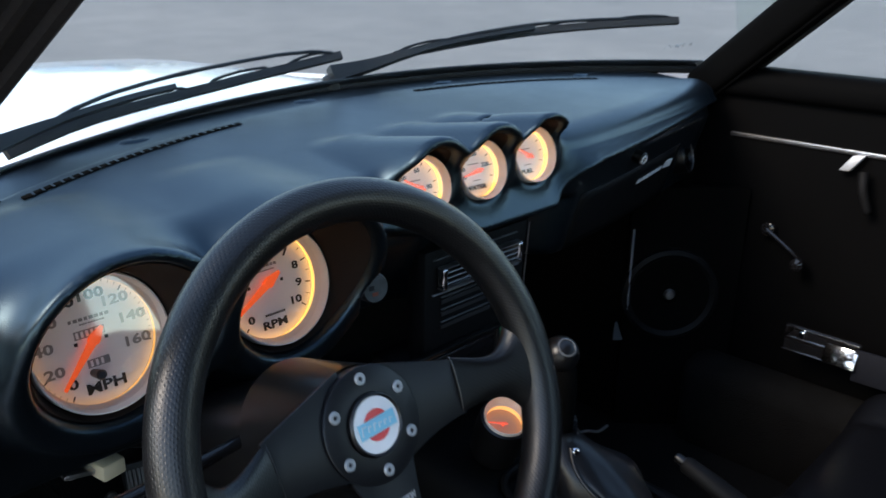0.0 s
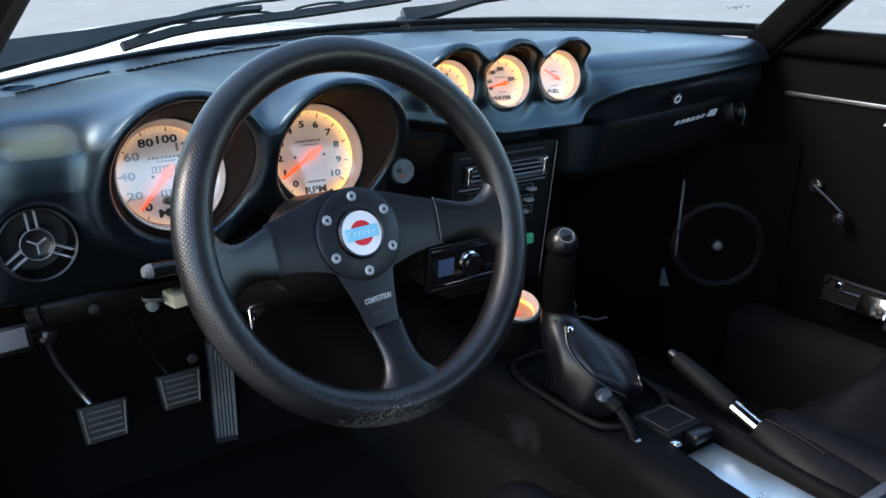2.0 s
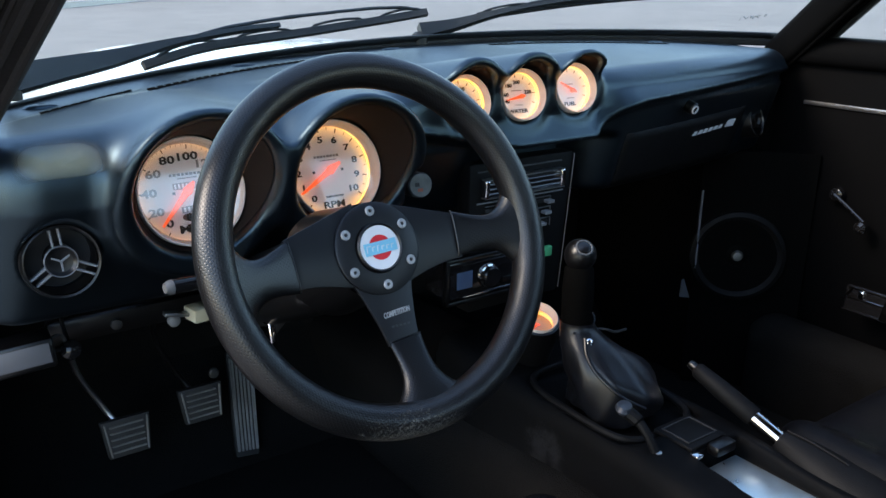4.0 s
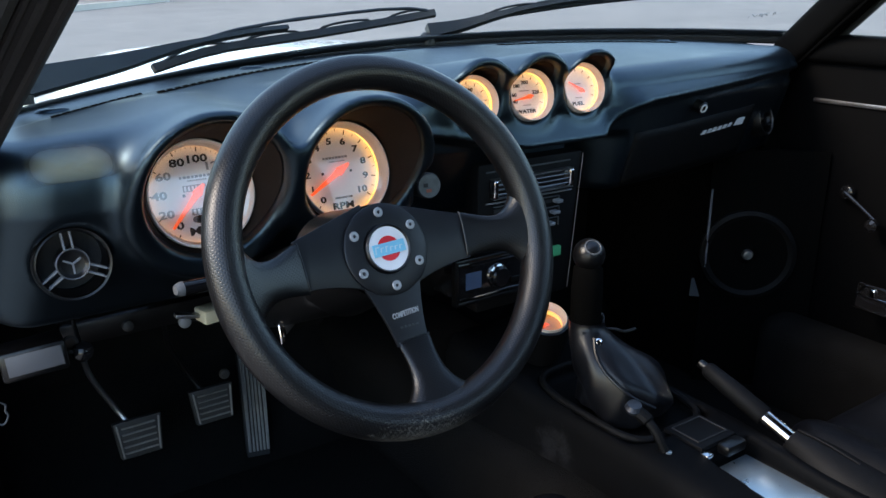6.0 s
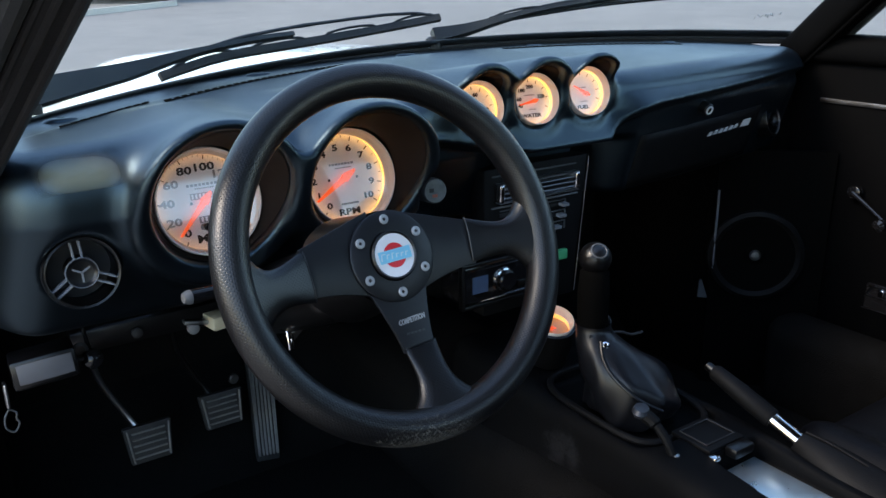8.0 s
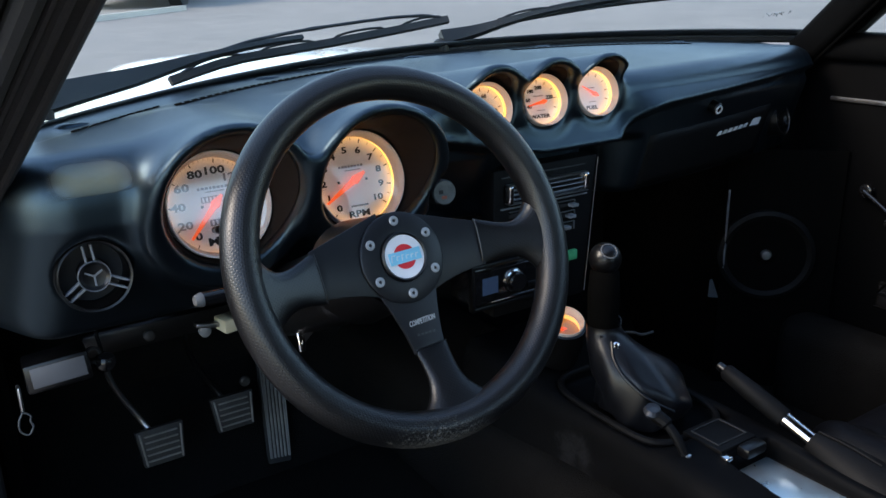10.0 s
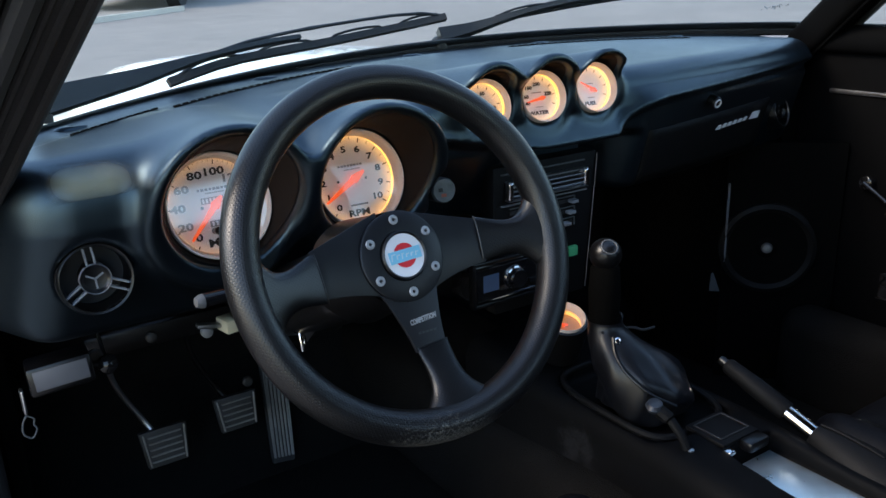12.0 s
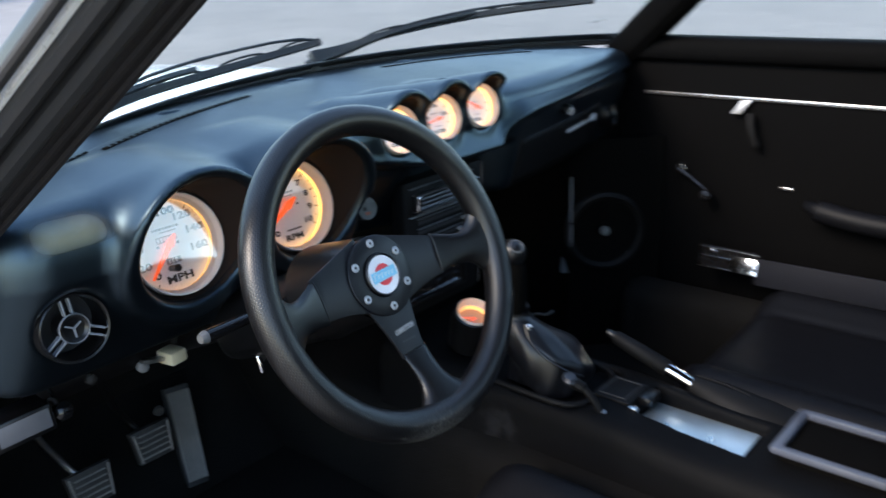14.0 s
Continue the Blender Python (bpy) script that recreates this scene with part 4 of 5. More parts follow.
def console_field(x, y, z):
    half = 0.088 + 0.02 * step(0.0, 0.25, y)
    zt = 0.490 + 0.12 * np.clip(y - 0.10, 0, 1) - 0.015 * step(-0.05, -0.25, y)
    d = smax(np.abs(x - 0.035) - half - 0.25 * np.clip(zt - z, 0, 1) * 0.3, z - zt, 0.03)
    well = smax(np.abs(x - 0.03) - 0.068, np.abs(y - 0.045) - 0.10, 0.03)
    well = np.maximum(well, zt - 0.018 - z)
    tray = np.maximum(np.maximum(np.abs(x - 0.05) - 0.041, np.abs(y + 0.19) - 0.083), 0.458 - z)
    d = smax(d, -well, 0.01)
    d = np.maximum(d, -tray)
    return np.maximum(np.maximum(d, -0.52 - y), y - 0.30)


console = thing("centre_console", "black vinyl centre console between the seats", "console")
part("body", skin(console_field, (-0.14, -0.54, 0.25), (0.20, 0.33, 0.54), 0.005), CONSOLE, console, sharp=3.2)
part("metal_tray", box((0.072, 0.15, 0.003), pose(0.05, -0.187, 0.4605), 0.001), TRAY, console, "brushed metal plate")
part("ashtray_lid", box((0.064, 0.058, 0.006), pose(0.040, -0.076, 0.490), 0.002), VINYL_DULL, console)
for w, h, x, y in ((0.050, 0.0022, 0, 0.020), (0.050, 0.0022, 0, -0.020), (0.0022, 0.042, 0.025, 0), (0.0022, 0.042, -0.025, 0)):
    part("lid_border", box((w, h, 0.002), pose(0.040 + x, -0.075 + y, 0.4938), 0.0005, 1), RUBBER, console, "raised border")
part("latch", box((0.036, 0.018, 0.014), pose(0.052, -0.114, 0.486), 0.004), PLASTIC, console)
part("catch", box((0.012, 0.012, 0.006), pose(0.008, -0.112, 0.488), 0.002), CHROME, console)
for w, h, x, y in ((0.118, 0.013, 0, 0.068), (0.118, 0.013, 0, -0.068), (0.013, 0.126, 0.053, 0), (0.013, 0.126, -0.053, 0)):
    part("cup_frame", box((w, h, 0.010), pose(0.070 + x, -0.372 + y, 0.492), 0.003), mat("grey_frame", (0.070, 0.080, 0.105), 0.32), console, "dull grey frame")
part("cup_well", box((0.10, 0.13, 0.012), pose(0.070, -0.372, 0.480), 0.003), FLOCK, console, "dark well")

g4 = gauge("console_gauge", (-0.010, 0.150, 0.576), 0.0275, "small round gauge with silver ring on the console, lit amber", -22, radians(65), AMBER_DIAL, 0.020, 0.82, AMBER_DIM)
part("cup", lathe([(0.0278, -0.003), (0.031, -0.004), (0.033, -0.03), (0.03, -0.07)], 32), PLASTIC, g4, "black cup")
pointer(g4, 0.0275, 160, 0.7, 0.2, 0.002)

shifter = thing("gear_lever", "black gear lever with laced leather boot", "gear lever", m=pose(-0.012, 0.076, 0.50))
bm, rings = bmesh.new(), []
# radius across, radius along, height, shift across and along
for a, b, h, dx, dy in ((0.056, 0.058, -0.014, 0.034, -0.040), (0.059, 0.063, 0.004, 0.035, -0.044), (0.058, 0.062, 0.020, 0.032, -0.044), (0.053, 0.056, 0.036, 0.023, -0.036), (0.043, 0.045, 0.050, 0.013, -0.026), (0.033, 0.035, 0.064, 0.004, -0.016), (0.025, 0.026, 0.075, 0.001, -0.006), (0.0215, 0.022, 0.083, 0.0, -0.002), (0.0225, 0.023, 0.088, 0.0, -0.001)):
    h = h * 1.13 if h > 0 else h
    ring = []
    for k in range(56):
        t = 2 * math.pi * k / 56
        f = min(1, max(0, (0.085 - h) / 0.05))
        fold = 1 + f * (0.045 * math.sin(4 * t + h * 55) + 0.045 * math.sin(9 * t - h * 90))
        ring.append(bm.verts.new((dx + a * fold * math.cos(t), dy + b * fold * math.sin(t), h + 0.006 * f * math.sin(3 * t + h * 70))))
    rings.append(ring)
for p, q in zip(rings, rings[1:]):
    for k in range(56):
        bm.faces.new((p[k], p[(k + 1) % 56], q[(k + 1) % 56], q[k]))
boot = part("boot", bm, BOOT, shifter, "creased leather boot", sharp=3.2)
sub = boot.modifiers.new("soft", "SUBSURF")
sub.levels = sub.render_levels = 1
part("boot_seam", tube(spline([(-0.013, -0.030, 0.086), (-0.021, -0.044, 0.068), (-0.021, -0.066, 0.050), (-0.006, -0.092, 0.029), (0.022, -0.106, 0.011)], 6), 0.0022, 8), BOOT, shifter, "raised seam")
part("grip", lathe([(0.018, 0.085), (0.0195, 0.105), (0.0205, 0.14), (0.0185, 0.168), (0.013, 0.176)], 28), FLOCK, shifter)
ball = [(0.0205 * math.sin(radians(q)), 0.186 - 0.0205 * math.cos(radians(q))) for q in range(30, 181, 10)]
part("knob", lathe([(max(0.0, r), h) for r, h in ball[:-1]] + [(0, 0.2065)], 32), PLASTIC, shifter, "glossy black ball knob")
CAP = pose(0, 0, 0.186) @ Euler((radians(38), radians(-20), 0)).to_matrix().to_4x4()
part("knob_ring", lathe([(0.0108, 0.0172), (0.0108, 0.0184), (0.0094, 0.0190), (0.0086, 0.0184)], 32, CAP), KNOB_GREY, shifter, "steel ring on the ball")
part("knob_cap", disc(0.0088, 0.0187, 24, CAP), FLOCK, shifter, "dark inlaid cap")
part("eyelet", lathe([(0.0025, 0), (0.0045, 0.001), (0.0045, 0.002), (0.0028, 0.003)], 16, pose(-0.009, -0.034, 0.0815, 62, 0, -30)), CHROME, shifter)
for pts in ([(-0.02, -0.022, 0.080), (-0.005, -0.029, 0.079), (0.012, -0.026, 0.080), (0.024, -0.008, 0.080)], [(0.014, -0.024, 0.078), (0.03, -0.03, 0.076), (0.045, -0.033, 0.070), (0.066, -0.032, 0.068)], [(0.010, -0.027, 0.079), (0.016, -0.040, 0.068), (0.022, -0.050, 0.058), (0.024, -0.060, 0.048)], [(0.012, -0.024, 0.080), (0.022, -0.016, 0.090), (0.020, -0.010, 0.096)]):
    part("lace", tube(spline([(px, py + 0.006, pz + 0.010) for px, py, pz in pts]), 0.0019, 6), RUBBER, shifter)
base_pts = []
for k in range(49):
    t = 2 * math.pi * k / 48
    base_pts.append((0.041 + 0.070 * math.copysign(abs(math.cos(t)) ** 0.5, math.cos(t)), -0.026 + 0.098 * math.copysign(abs(math.sin(t)) ** 0.5, math.sin(t)), -0.012 + 0.06 * 0.098 * math.sin(t)))
part("boot_base", tube(base_pts, 0.0048, 8, cap=False), VINYL_DULL, shifter, "black rubber base ring")

choke = thing("choke_lever", "black choke lever with a dull grey knob on the console", "lever", m=pose(-0.034, -0.040, 0.488))
part("stem", tube(spline([(0.008, -0.040, 0.0), (0.006, -0.030, 0.016), (0.004, -0.014, 0.030), (0.0, 0.0, 0.037)]), [0.0058] * 16 + [0.0085] * 9, 10), VINYL_DULL, choke)
part("knob", lathe([(0.0, -0.006), (0.009, -0.005), (0.0125, 0.0), (0.010, 0.005), (0.0, 0.0065)], 24, pose(-0.002, 0.004, 0.041, 10, 0, 30) @ Matrix.Diagonal((1.15, 0.85, 1, 1))), mat("dark_grey_knob", (0.035, 0.039, 0.048), 0.36), choke, "dark grey knob")
part("pivot", lathe([(0.004, 0), (0.004, 0.004), (0, 0.005)], 14, pose(0.009, -0.044, -0.002)), STEEL, choke)

hb = thing("handbrake", "black handbrake lever with chrome collar", "handbrake")
h0, h1 = Vector((0.112, -0.012, 0.538)), Vector((0.135, -0.23, 0.45))
hp = lambda t: h0.lerp(h1, t)
part("button", tube([hp(0.0), hp(0.012), hp(0.08)], [0.005, 0.006, 0.006], 14), PLASTIC, hb)
part("grip", tube([hp(0.045), hp(0.06), hp(0.22), hp(0.43), hp(0.44)], [0.008, 0.0105, 0.0125, 0.0128, 0.0115], 18), VINYL_DULL, hb)
part("collar", tube([hp(0.43), hp(0.64)], 0.0098, 18), CHROME, hb, "chrome collar")
part("sleeve", tube([hp(0.60), hp(0.605), hp(0.64), hp(0.72), hp(0.80), hp(0.88), hp(0.96), hp(1.05), hp(1.25)], [0.0105, 0.0150, 0.0185, 0.0245, 0.0290, 0.0325, 0.0355, 0.040, 0.046], 24), VINYL_DULL, hb, "soft black leather sleeve")
part("sleeve_seam", tube([hp(q) + Vector((0.0, -0.004, r)) for q, r in ((0.62, 0.0168), (0.72, 0.0243), (0.80, 0.0288), (0.88, 0.0323), (0.96, 0.0353))], 0.0016, 6), VINYL_DULL, hb)

# ---- pedals ----
def pedal(name, c, w, h, label, ribs, tall=False):
    p = thing(name, label, "pedal", "foot pedals", Matrix.Translation(c) @ Euler((radians(90 - 12 if not tall else 90 - 22), 0, 0)).to_matrix().to_4x4() @ Matrix.Rotation(radians(-7 if tall else 0), 4, "Z"))
    part("pad", prism([(-w * 0.42, -h / 2), (w * 0.42, -h / 2), (w / 2, h / 2), (-w / 2, h / 2)], 0.012, Matrix(), 0.002), PEDAL, p)
    for k in range(ribs):
        t = (k + 0.5) / ribs - 0.5
        mm = pose(0, t * h * 0.84, 0.002) if not tall else pose(t * w * 0.8, 0, 0.002)
        part("rib", box((w * 0.70, h * 0.035, 0.005) if not tall else (w * 0.07, h * 0.9, 0.005), mm, 0.001, 1), mat_rib, p)
    for sx in (-1, 1):
        part("edge_rib", box((w * 0.035, h * 0.9, 0.005), pose(sx * w * 0.40, 0, 0.002, 0, 0, -sx * (5 if not tall else 1)), 0.001, 1), mat_rib, p)
    if not tall:
        part("arm", tube(spline([(-0.005, 0.01, -0.012), (-0.025, 0.05, -0.02), (-0.055, 0.12, 0.0), (-0.062, 0.21, 0.05)]), 0.0042, 10), STEEL if name == "clutch_pedal" else PLASTIC, p)
    return p


mat_rib = mat("rib_rubber", (0.22, 0.21, 0.195), 0.6, var=0.3)
pedal("clutch_pedal", (-0.478, 0.506, 0.374), 0.070, 0.056, "black ribbed clutch pedal", 5)
pedal("brake_pedal", (-0.352, 0.547, 0.370), 0.070, 0.056, "black ribbed brake pedal", 5)
pedal("accelerator_pedal", (-0.268, 0.59, 0.325), 0.046, 0.175, "long ribbed accelerator pedal", 6, True)

# ---- glovebox, passenger door ----
glove = thing("glovebox", "black glovebox lid with chrome lock and badge", "glovebox")


def lid_point(u, v):
    x, z = 0.205 + 0.350 * u, 0.712 + (0.084 + 0.008 * u) * v
    return (x, dash_front(x, z) - 0.0025, z)


grid_surface(lid_point, 16, 6, VINYL_DULL, "lid", glove, 0.004)


def on_glove(x, z, out=0.0):
    """A pose on the glovebox's face, looking out of it."""
    y0, y1 = dash_front(x, z - 0.006), dash_front(x, z + 0.006)
    return Matrix.Translation((x, (y0 + y1) / 2 - out, z)) @ Euler((radians(90) + math.atan2(y0 - y1, 0.012), 0, 0)).to_matrix().to_4x4()


BADGE = mat("silver_badge", (0.60, 0.61, 0.63), 0.5, 0.0)
part("lock", lathe([(0.010, -0.016), (0.010, 0.006), (0.0085, 0.008), (0.005, 0.008), (0.004, 0.005), (0, 0.005)], 24, on_glove(0.346, 0.8240, 0.008)), PLASTIC, glove, "black lock barrel")
part("lock_ring", lathe([(0.0072, 0.0078), (0.0070, 0.0096), (0.0050, 0.0096), (0.0048, 0.0078)], 24, on_glove(0.346, 0.8240, 0.008)), BADGE, glove, "chrome lock ring")
for k in range(6):
    part("badge_bar", prism([(-0.0062, -0.0032), (0.0036, -0.0032), (0.0062, 0.0032), (-0.0006, 0.0032)], 0.002, on_glove(0.396 + 0.0165 * k, 0.7735 + 0.0005 * k, 0.004) @ pose(0, 0, 0, 0, 0, 2)), BADGE, glove, smooth=False)
part("badge_plate", prism([(-0.014, -0.006), (0.012, -0.006), (0.015, 0.006), (-0.011, 0.006)], 0.002, on_glove(0.509, 0.7785, 0.004) @ pose(0, 0, 0, 0, 0, 2)), BADGE, glove, smooth=False)

door = thing("door_1", "black vinyl passenger door with chrome strip", "door", kind="structure")
part("door_panel", box((0.05, 1.25, 0.62), pose(0.745, -0.30, 0.60), 0.02, 3), DOOR_TRIM, door)
part("door_cap", box((0.075, 1.15, 0.05), pose(0.735, -0.28, 0.892), 0.02, 3), DOOR_TRIM, door)
part("chrome_strip", box((0.006, 1.1, 0.008), pose(0.718, -0.30, 0.80), 0.0015), STEEL, door)
win = part("window_pane", box((0.005, 0.9, 0.34), pose(0.66, -0.2, 1.07, 0, -20, 0)), GLASS, door)
win.visible_shadow = False

OPEN = pose(-0.815, 0.40, 0, 0, 0, -80)
door2 = thing("door_2", "white driver's door standing wide open, black inside", "door", m=OPEN, kind="structure")
part("door_skin", box((0.02, 1.08, 0.64), pose(-0.045, -0.55, 0.56), 0.008), WHITE_PAINT, door2)
part("door_panel", box((0.05, 1.06, 0.60), pose(-0.010, -0.55, 0.57), 0.015, 3), DOOR_TRIM, door2)
part("door_cap", box((0.075, 1.04, 0.04), pose(-0.018, -0.54, 0.882), 0.015, 3), DOOR_TRIM, door2)
part("chrome_strip", box((0.006, 0.95, 0.008), pose(0.0175, -0.55, 0.80), 0.002), CHROME, door2)
part("armrest", box((0.05, 0.34, 0.05), pose(0.035, -0.62, 0.62), 0.02, 3), SEAT, door2)
part("window_frame", tube([(-0.02, -0.05, 0.90), (0.05, -0.55, 1.215), (0.05, -0.86, 1.235), (-0.01, -1.04, 0.90)], 0.008, 8), CHROME, door2)

tag = thing("wire_tab", "small grey tab at the bottom of the kick panel", "tab", m=pose(0.541, 0.338, 0.440))
part("tab", prism([(-0.008, -0.016), (0.014, -0.020), (-0.002, 0.020), (-0.006, 0.018)], 0.003, pose(0, 0, 0, 90, 0, -20)), KNOB_GREY, tag, smooth=False)
arm = part("armrest", tube(spline([(0.712, -0.11, 0.604), (0.692, -0.135, 0.602), (0.684, -0.25, 0.592), (0.684, -0.50, 0.592)]), [0.012] * 8 + [0.022] * 17, 12), SEAT, door, "dark padded armrest")
spk = thing("speaker", "round black loudspeaker in the kick panel", "speaker", m=Matrix.Translation((0.620, 0.2834, 0.508)) @ Euler((radians(90), 0, radians(-47))).to_matrix().to_4x4())
part("ring", lathe([(0.088, -0.01), (0.088, 0.006), (0.08, 0.010), (0.072, 0.004)], 48), VINYL_DULL, spk)
part("cone", lathe([(0.072, 0.004), (0.06, 0.002), (0.02, -0.004), (0.02, -0.003), (0.012, 0.0), (0, 0.001)], 48), FLOCK, spk)
part("dust_cap", lathe([(0.011, 0.0), (0.008, 0.006), (0, 0.007)], 20), STEEL, spk, "bright cap")

crank = thing("window_crank", "chrome window crank on the passenger door", "window crank", m=pose(0.716, 0.155, 0.645))
part("boss", lathe([(0.013, 0), (0.012, 0.012), (0.006, 0.015), (0, 0.015)], 24, pose(0, 0, 0, 0, -90, 0)), GLOSS, crank)
part("arm", tube([(-0.014, 0, 0), (-0.02, -0.03, -0.014), (-0.018, -0.068, -0.040)], [0.0048, 0.0036, 0.0034], 10), GLOSS, crank)
part("knob", lathe([(0.008, 0), (0.011, 0.012), (0.011, 0.02), (0.005, 0.025), (0, 0.025)], 20, pose(-0.02, -0.068, -0.042, 0, -90, 0)), GLOSS, crank, "black knob")

pull = thing("door_pull", "door release lever with a chrome top and black handle", "door handle", m=pose(0.712, 0.03, 0.80))
part("chrome_top", prism([(0.014, 0.001), (-0.006, -0.002), (-0.024, -0.029), (-0.007, -0.029)], 0.010, pose(-0.006, 0, 0.0, 80, 0, -90), 0.002), ZINC, pull, "bright chrome flag")
part("grip", tube(spline([(-0.012, -0.016, -0.025), (-0.018, -0.022, -0.055), (-0.014, -0.034, -0.09)]), [0.008] * 16 + [0.005], 12), VINYL_DULL, pull)

lockpin = thing("door_escutcheon", "small chrome catch on the passenger door", "catch", m=pose(0.716, -0.063, 0.63))
part("plate", box((0.006, 0.024, 0.007), Matrix(), 0.002), STEEL, lockpin)

belt = thing("seat_belt", "dark seat belt with a chrome buckle", "seat belt")
part("strap", box((0.006, 0.50, 0.056), pose(0.652, -0.29, 0.474, 0, 0, 2), 0.002), mat("belt_webbing", (0.008, 0.009, 0.013), 0.7, spec=0.15, bump=0.3, bump_scale=800), belt)
part("buckle_frame", box((0.012, 0.125, 0.050), pose(0.648, 0.014, 0.486, 0, 0, 0), 0.006, 3), GLOSS, belt, "black buckle body")
for zz in (0.5085, 0.490, 0.4655):
    part("buckle_rim", tube([(0.641, 0.070 if zz > 0.47 else 0.076, zz), (0.641, -0.046, zz)], 0.0016, 8), CHROME, belt, "chrome rim")
part("buckle_rim", tube([(0.641, 0.060, 0.510), (0.641, 0.074, 0.488)], 0.0018, 8), CHROME, belt, "chrome rim")
part("buckle_tongue", box((0.008, 0.011, 0.014), pose(0.641, 0.045, 0.499), 0.003, 3), CHROME, belt)
part("buckle_plate", box((0.004, 0.052, 0.046), pose(0.640, -0.020, 0.488, 0, 22, 0), 0.0018, 3), CHROME, belt, "chrome end plate")


def seat(label, cx, y_front, group="front seats"):
    s = thing("bucket_seat", label, "seat", group, pose(cx, y_front, 0.22))

    def cushion(x, y, z):
        top = 0.205 + 0.03 * step(0.12, 0.2, np.abs(x)) - 0.03 * step(0.35, 0.6, -y)
        d = smax(np.abs(x) - 0.23, z - top, 0.06)
        d = smax(d, y, 0.06)
        d = smax(d, -0.55 - y, 0.04)
        seam = np.abs(np.abs(x) - 0.13) - 0.003
        return smax(d, -np.maximum(seam, top - 0.012 - z), 0.008)

    part("cushion", skin(cushion, (-0.27, -0.6, 0.02), (0.27, 0.05, 0.29), 0.009), SEAT, s, sharp=3.2)
    part("base", box((0.40, 0.5, 0.1), pose(0, -0.28, 0.06), 0.02), CARPET, s)
    part("backrest", box((0.44, 0.12, 0.62), pose(0, -0.62, 0.48, 15, 0, 0), 0.05, 4), SEAT, s)
    return s


seat("black vinyl passenger seat with raised bolsters", 0.44, -0.06)
seat("black vinyl driver's seat with raised bolsters", -0.345, 0.015)

unit = thing("alarm_unit", "small black module with a grey face under the dashboard", "module", m=pose(-0.622, 0.300, 0.617, 84, -4, -4))
part("case", box((0.068, 0.034, 0.05), pose(0, 0, -0.024), 0.004), PLASTIC, unit)
part("face", box((0.057, 0.023, 0.002), pose(0.001, 0.001, 0.0015), 0.001), mat("grey_face", (0.105, 0.105, 0.115), 0.5), unit, "grey face")
ring = thing("key_ring", "steel key ring hanging under the dashboard", "keys", m=pose(-0.662, 0.33, 0.585))
part("key", box((0.004, 0.014, 0.03), pose(0, 0, 0.0), 0.002), STEEL, ring)
part("tag", tube(spline([(0, 0, -0.018), (0.007, 0, -0.024), (0.006, 0, -0.031), (0.008, 0, -0.038), (0.002, 0, -0.047), (-0.006, 0, -0.040), (-0.005, 0, -0.027), (0, 0, -0.018)]), 0.0011, 8), KNOB_GREY, ring, "bright bent wire tag")
hoodpull = thing("pull_knob", "round black pull knob under the dashboard", "knob", m=pose(-0.568, 0.327, 0.605))
part("knob", lathe([(0.004, -0.014), (0.011, -0.008), (0.0125, 0.0), (0.011, 0.008), (0.005, 0.012), (0, 0.0125)], 24, pose(0, 0, 0, 70, 0, 0)), GLOSS, hoodpull)
part("stem", tube([(0, 0.005, 0.005), (-0.001, 0.03, 0.03), (0.0, 0.05, 0.07)], 0.0025, 8), PLASTIC, hoodpull)
plug = thing("wiring_plug", "cream wiring plug hanging below the column", "plug", m=pose(-0.414, 0.335, 0.613))
part("plug", box((0.026, 0.03, 0.018), pose(0, 0, 0, 0, 0, 10), 0.003), mat("cream_plastic", (0.55, 0.5, 0.36), 0.5), plug)
part("clip", box((0.03, 0.012, 0.005), pose(-0.028, 0, 0.004, 0, 12, 0), 0.001), STEEL, plug)
part("wires", tube(spline([(0.01, 0.01, 0.005), (0.03, 0.03, 0.03), (0.05, 0.05, 0.08), (0.04, 0.06, 0.13)]), 0.004, 8), RUBBER, plug)
keys = thing("ignition_keys", "bunch of shiny steel keys below the column", "keys", m=pose(-0.372, 0.20, 0.640))
part("key", box((0.010, 0.003, 0.034), pose(0.010, 0.0, -0.004, 20, 35, 10), 0.001), STEEL, keys)
part("key", box((0.011, 0.003, 0.026), pose(-0.004, -0.004, -0.012, -15, 10, 30), 0.001), CHROME, keys)
part("key_head", lathe([(0.004, -0.0012), (0.0085, -0.0012), (0.0085, 0.0012), (0.004, 0.0012)], 20, pose(-0.008, -0.002, 0.006, 60, 20, 0)), CHROME, keys, "round key head")
part("key_stem", tube([(0.014, 0.0, 0.010), (0.020, 0.03, 0.030), (0.022, 0.05, 0.045)], 0.004, 8), PLASTIC, keys)
under = thing("under_dash_bracket", "dark steel bracket and cables under the dashboard", "bracket")
part("bracket", box((0.24, 0.02, 0.03), pose(-0.46, 0.40, 0.60), 0.004), PLASTIC, under)
part("bolt_head", lathe([(0.008, 0), (0.008, 0.006), (0.005, 0.008), (0, 0.008)], 14, pose(-0.431, 0.388, 0.588, 90, 0, 0)), GREY_PLASTIC, under)
part("bolt_head", lathe([(0.007, 0), (0.007, 0.006), (0.004, 0.008), (0, 0.008)], 14, pose(-0.502, 0.388, 0.600, 90, 0, 0)), PEDAL, under)
part("bolt_head", lathe([(0.0085, 0), (0.0085, 0.005), (0.006, 0.007), (0, 0.007)], 14, pose(-0.3235, 0.570, 0.407, 90, 0, 0)), PEDAL, under)
part("cable_ring", lathe([(0.0075, -0.002), (0.0105, -0.001), (0.0105, 0.002), (0.0075, 0.003)], 20, pose(-0.581, 0.325, 0.6175, 80, 0, 15)), PEDAL, under, "dull grey cable ring")
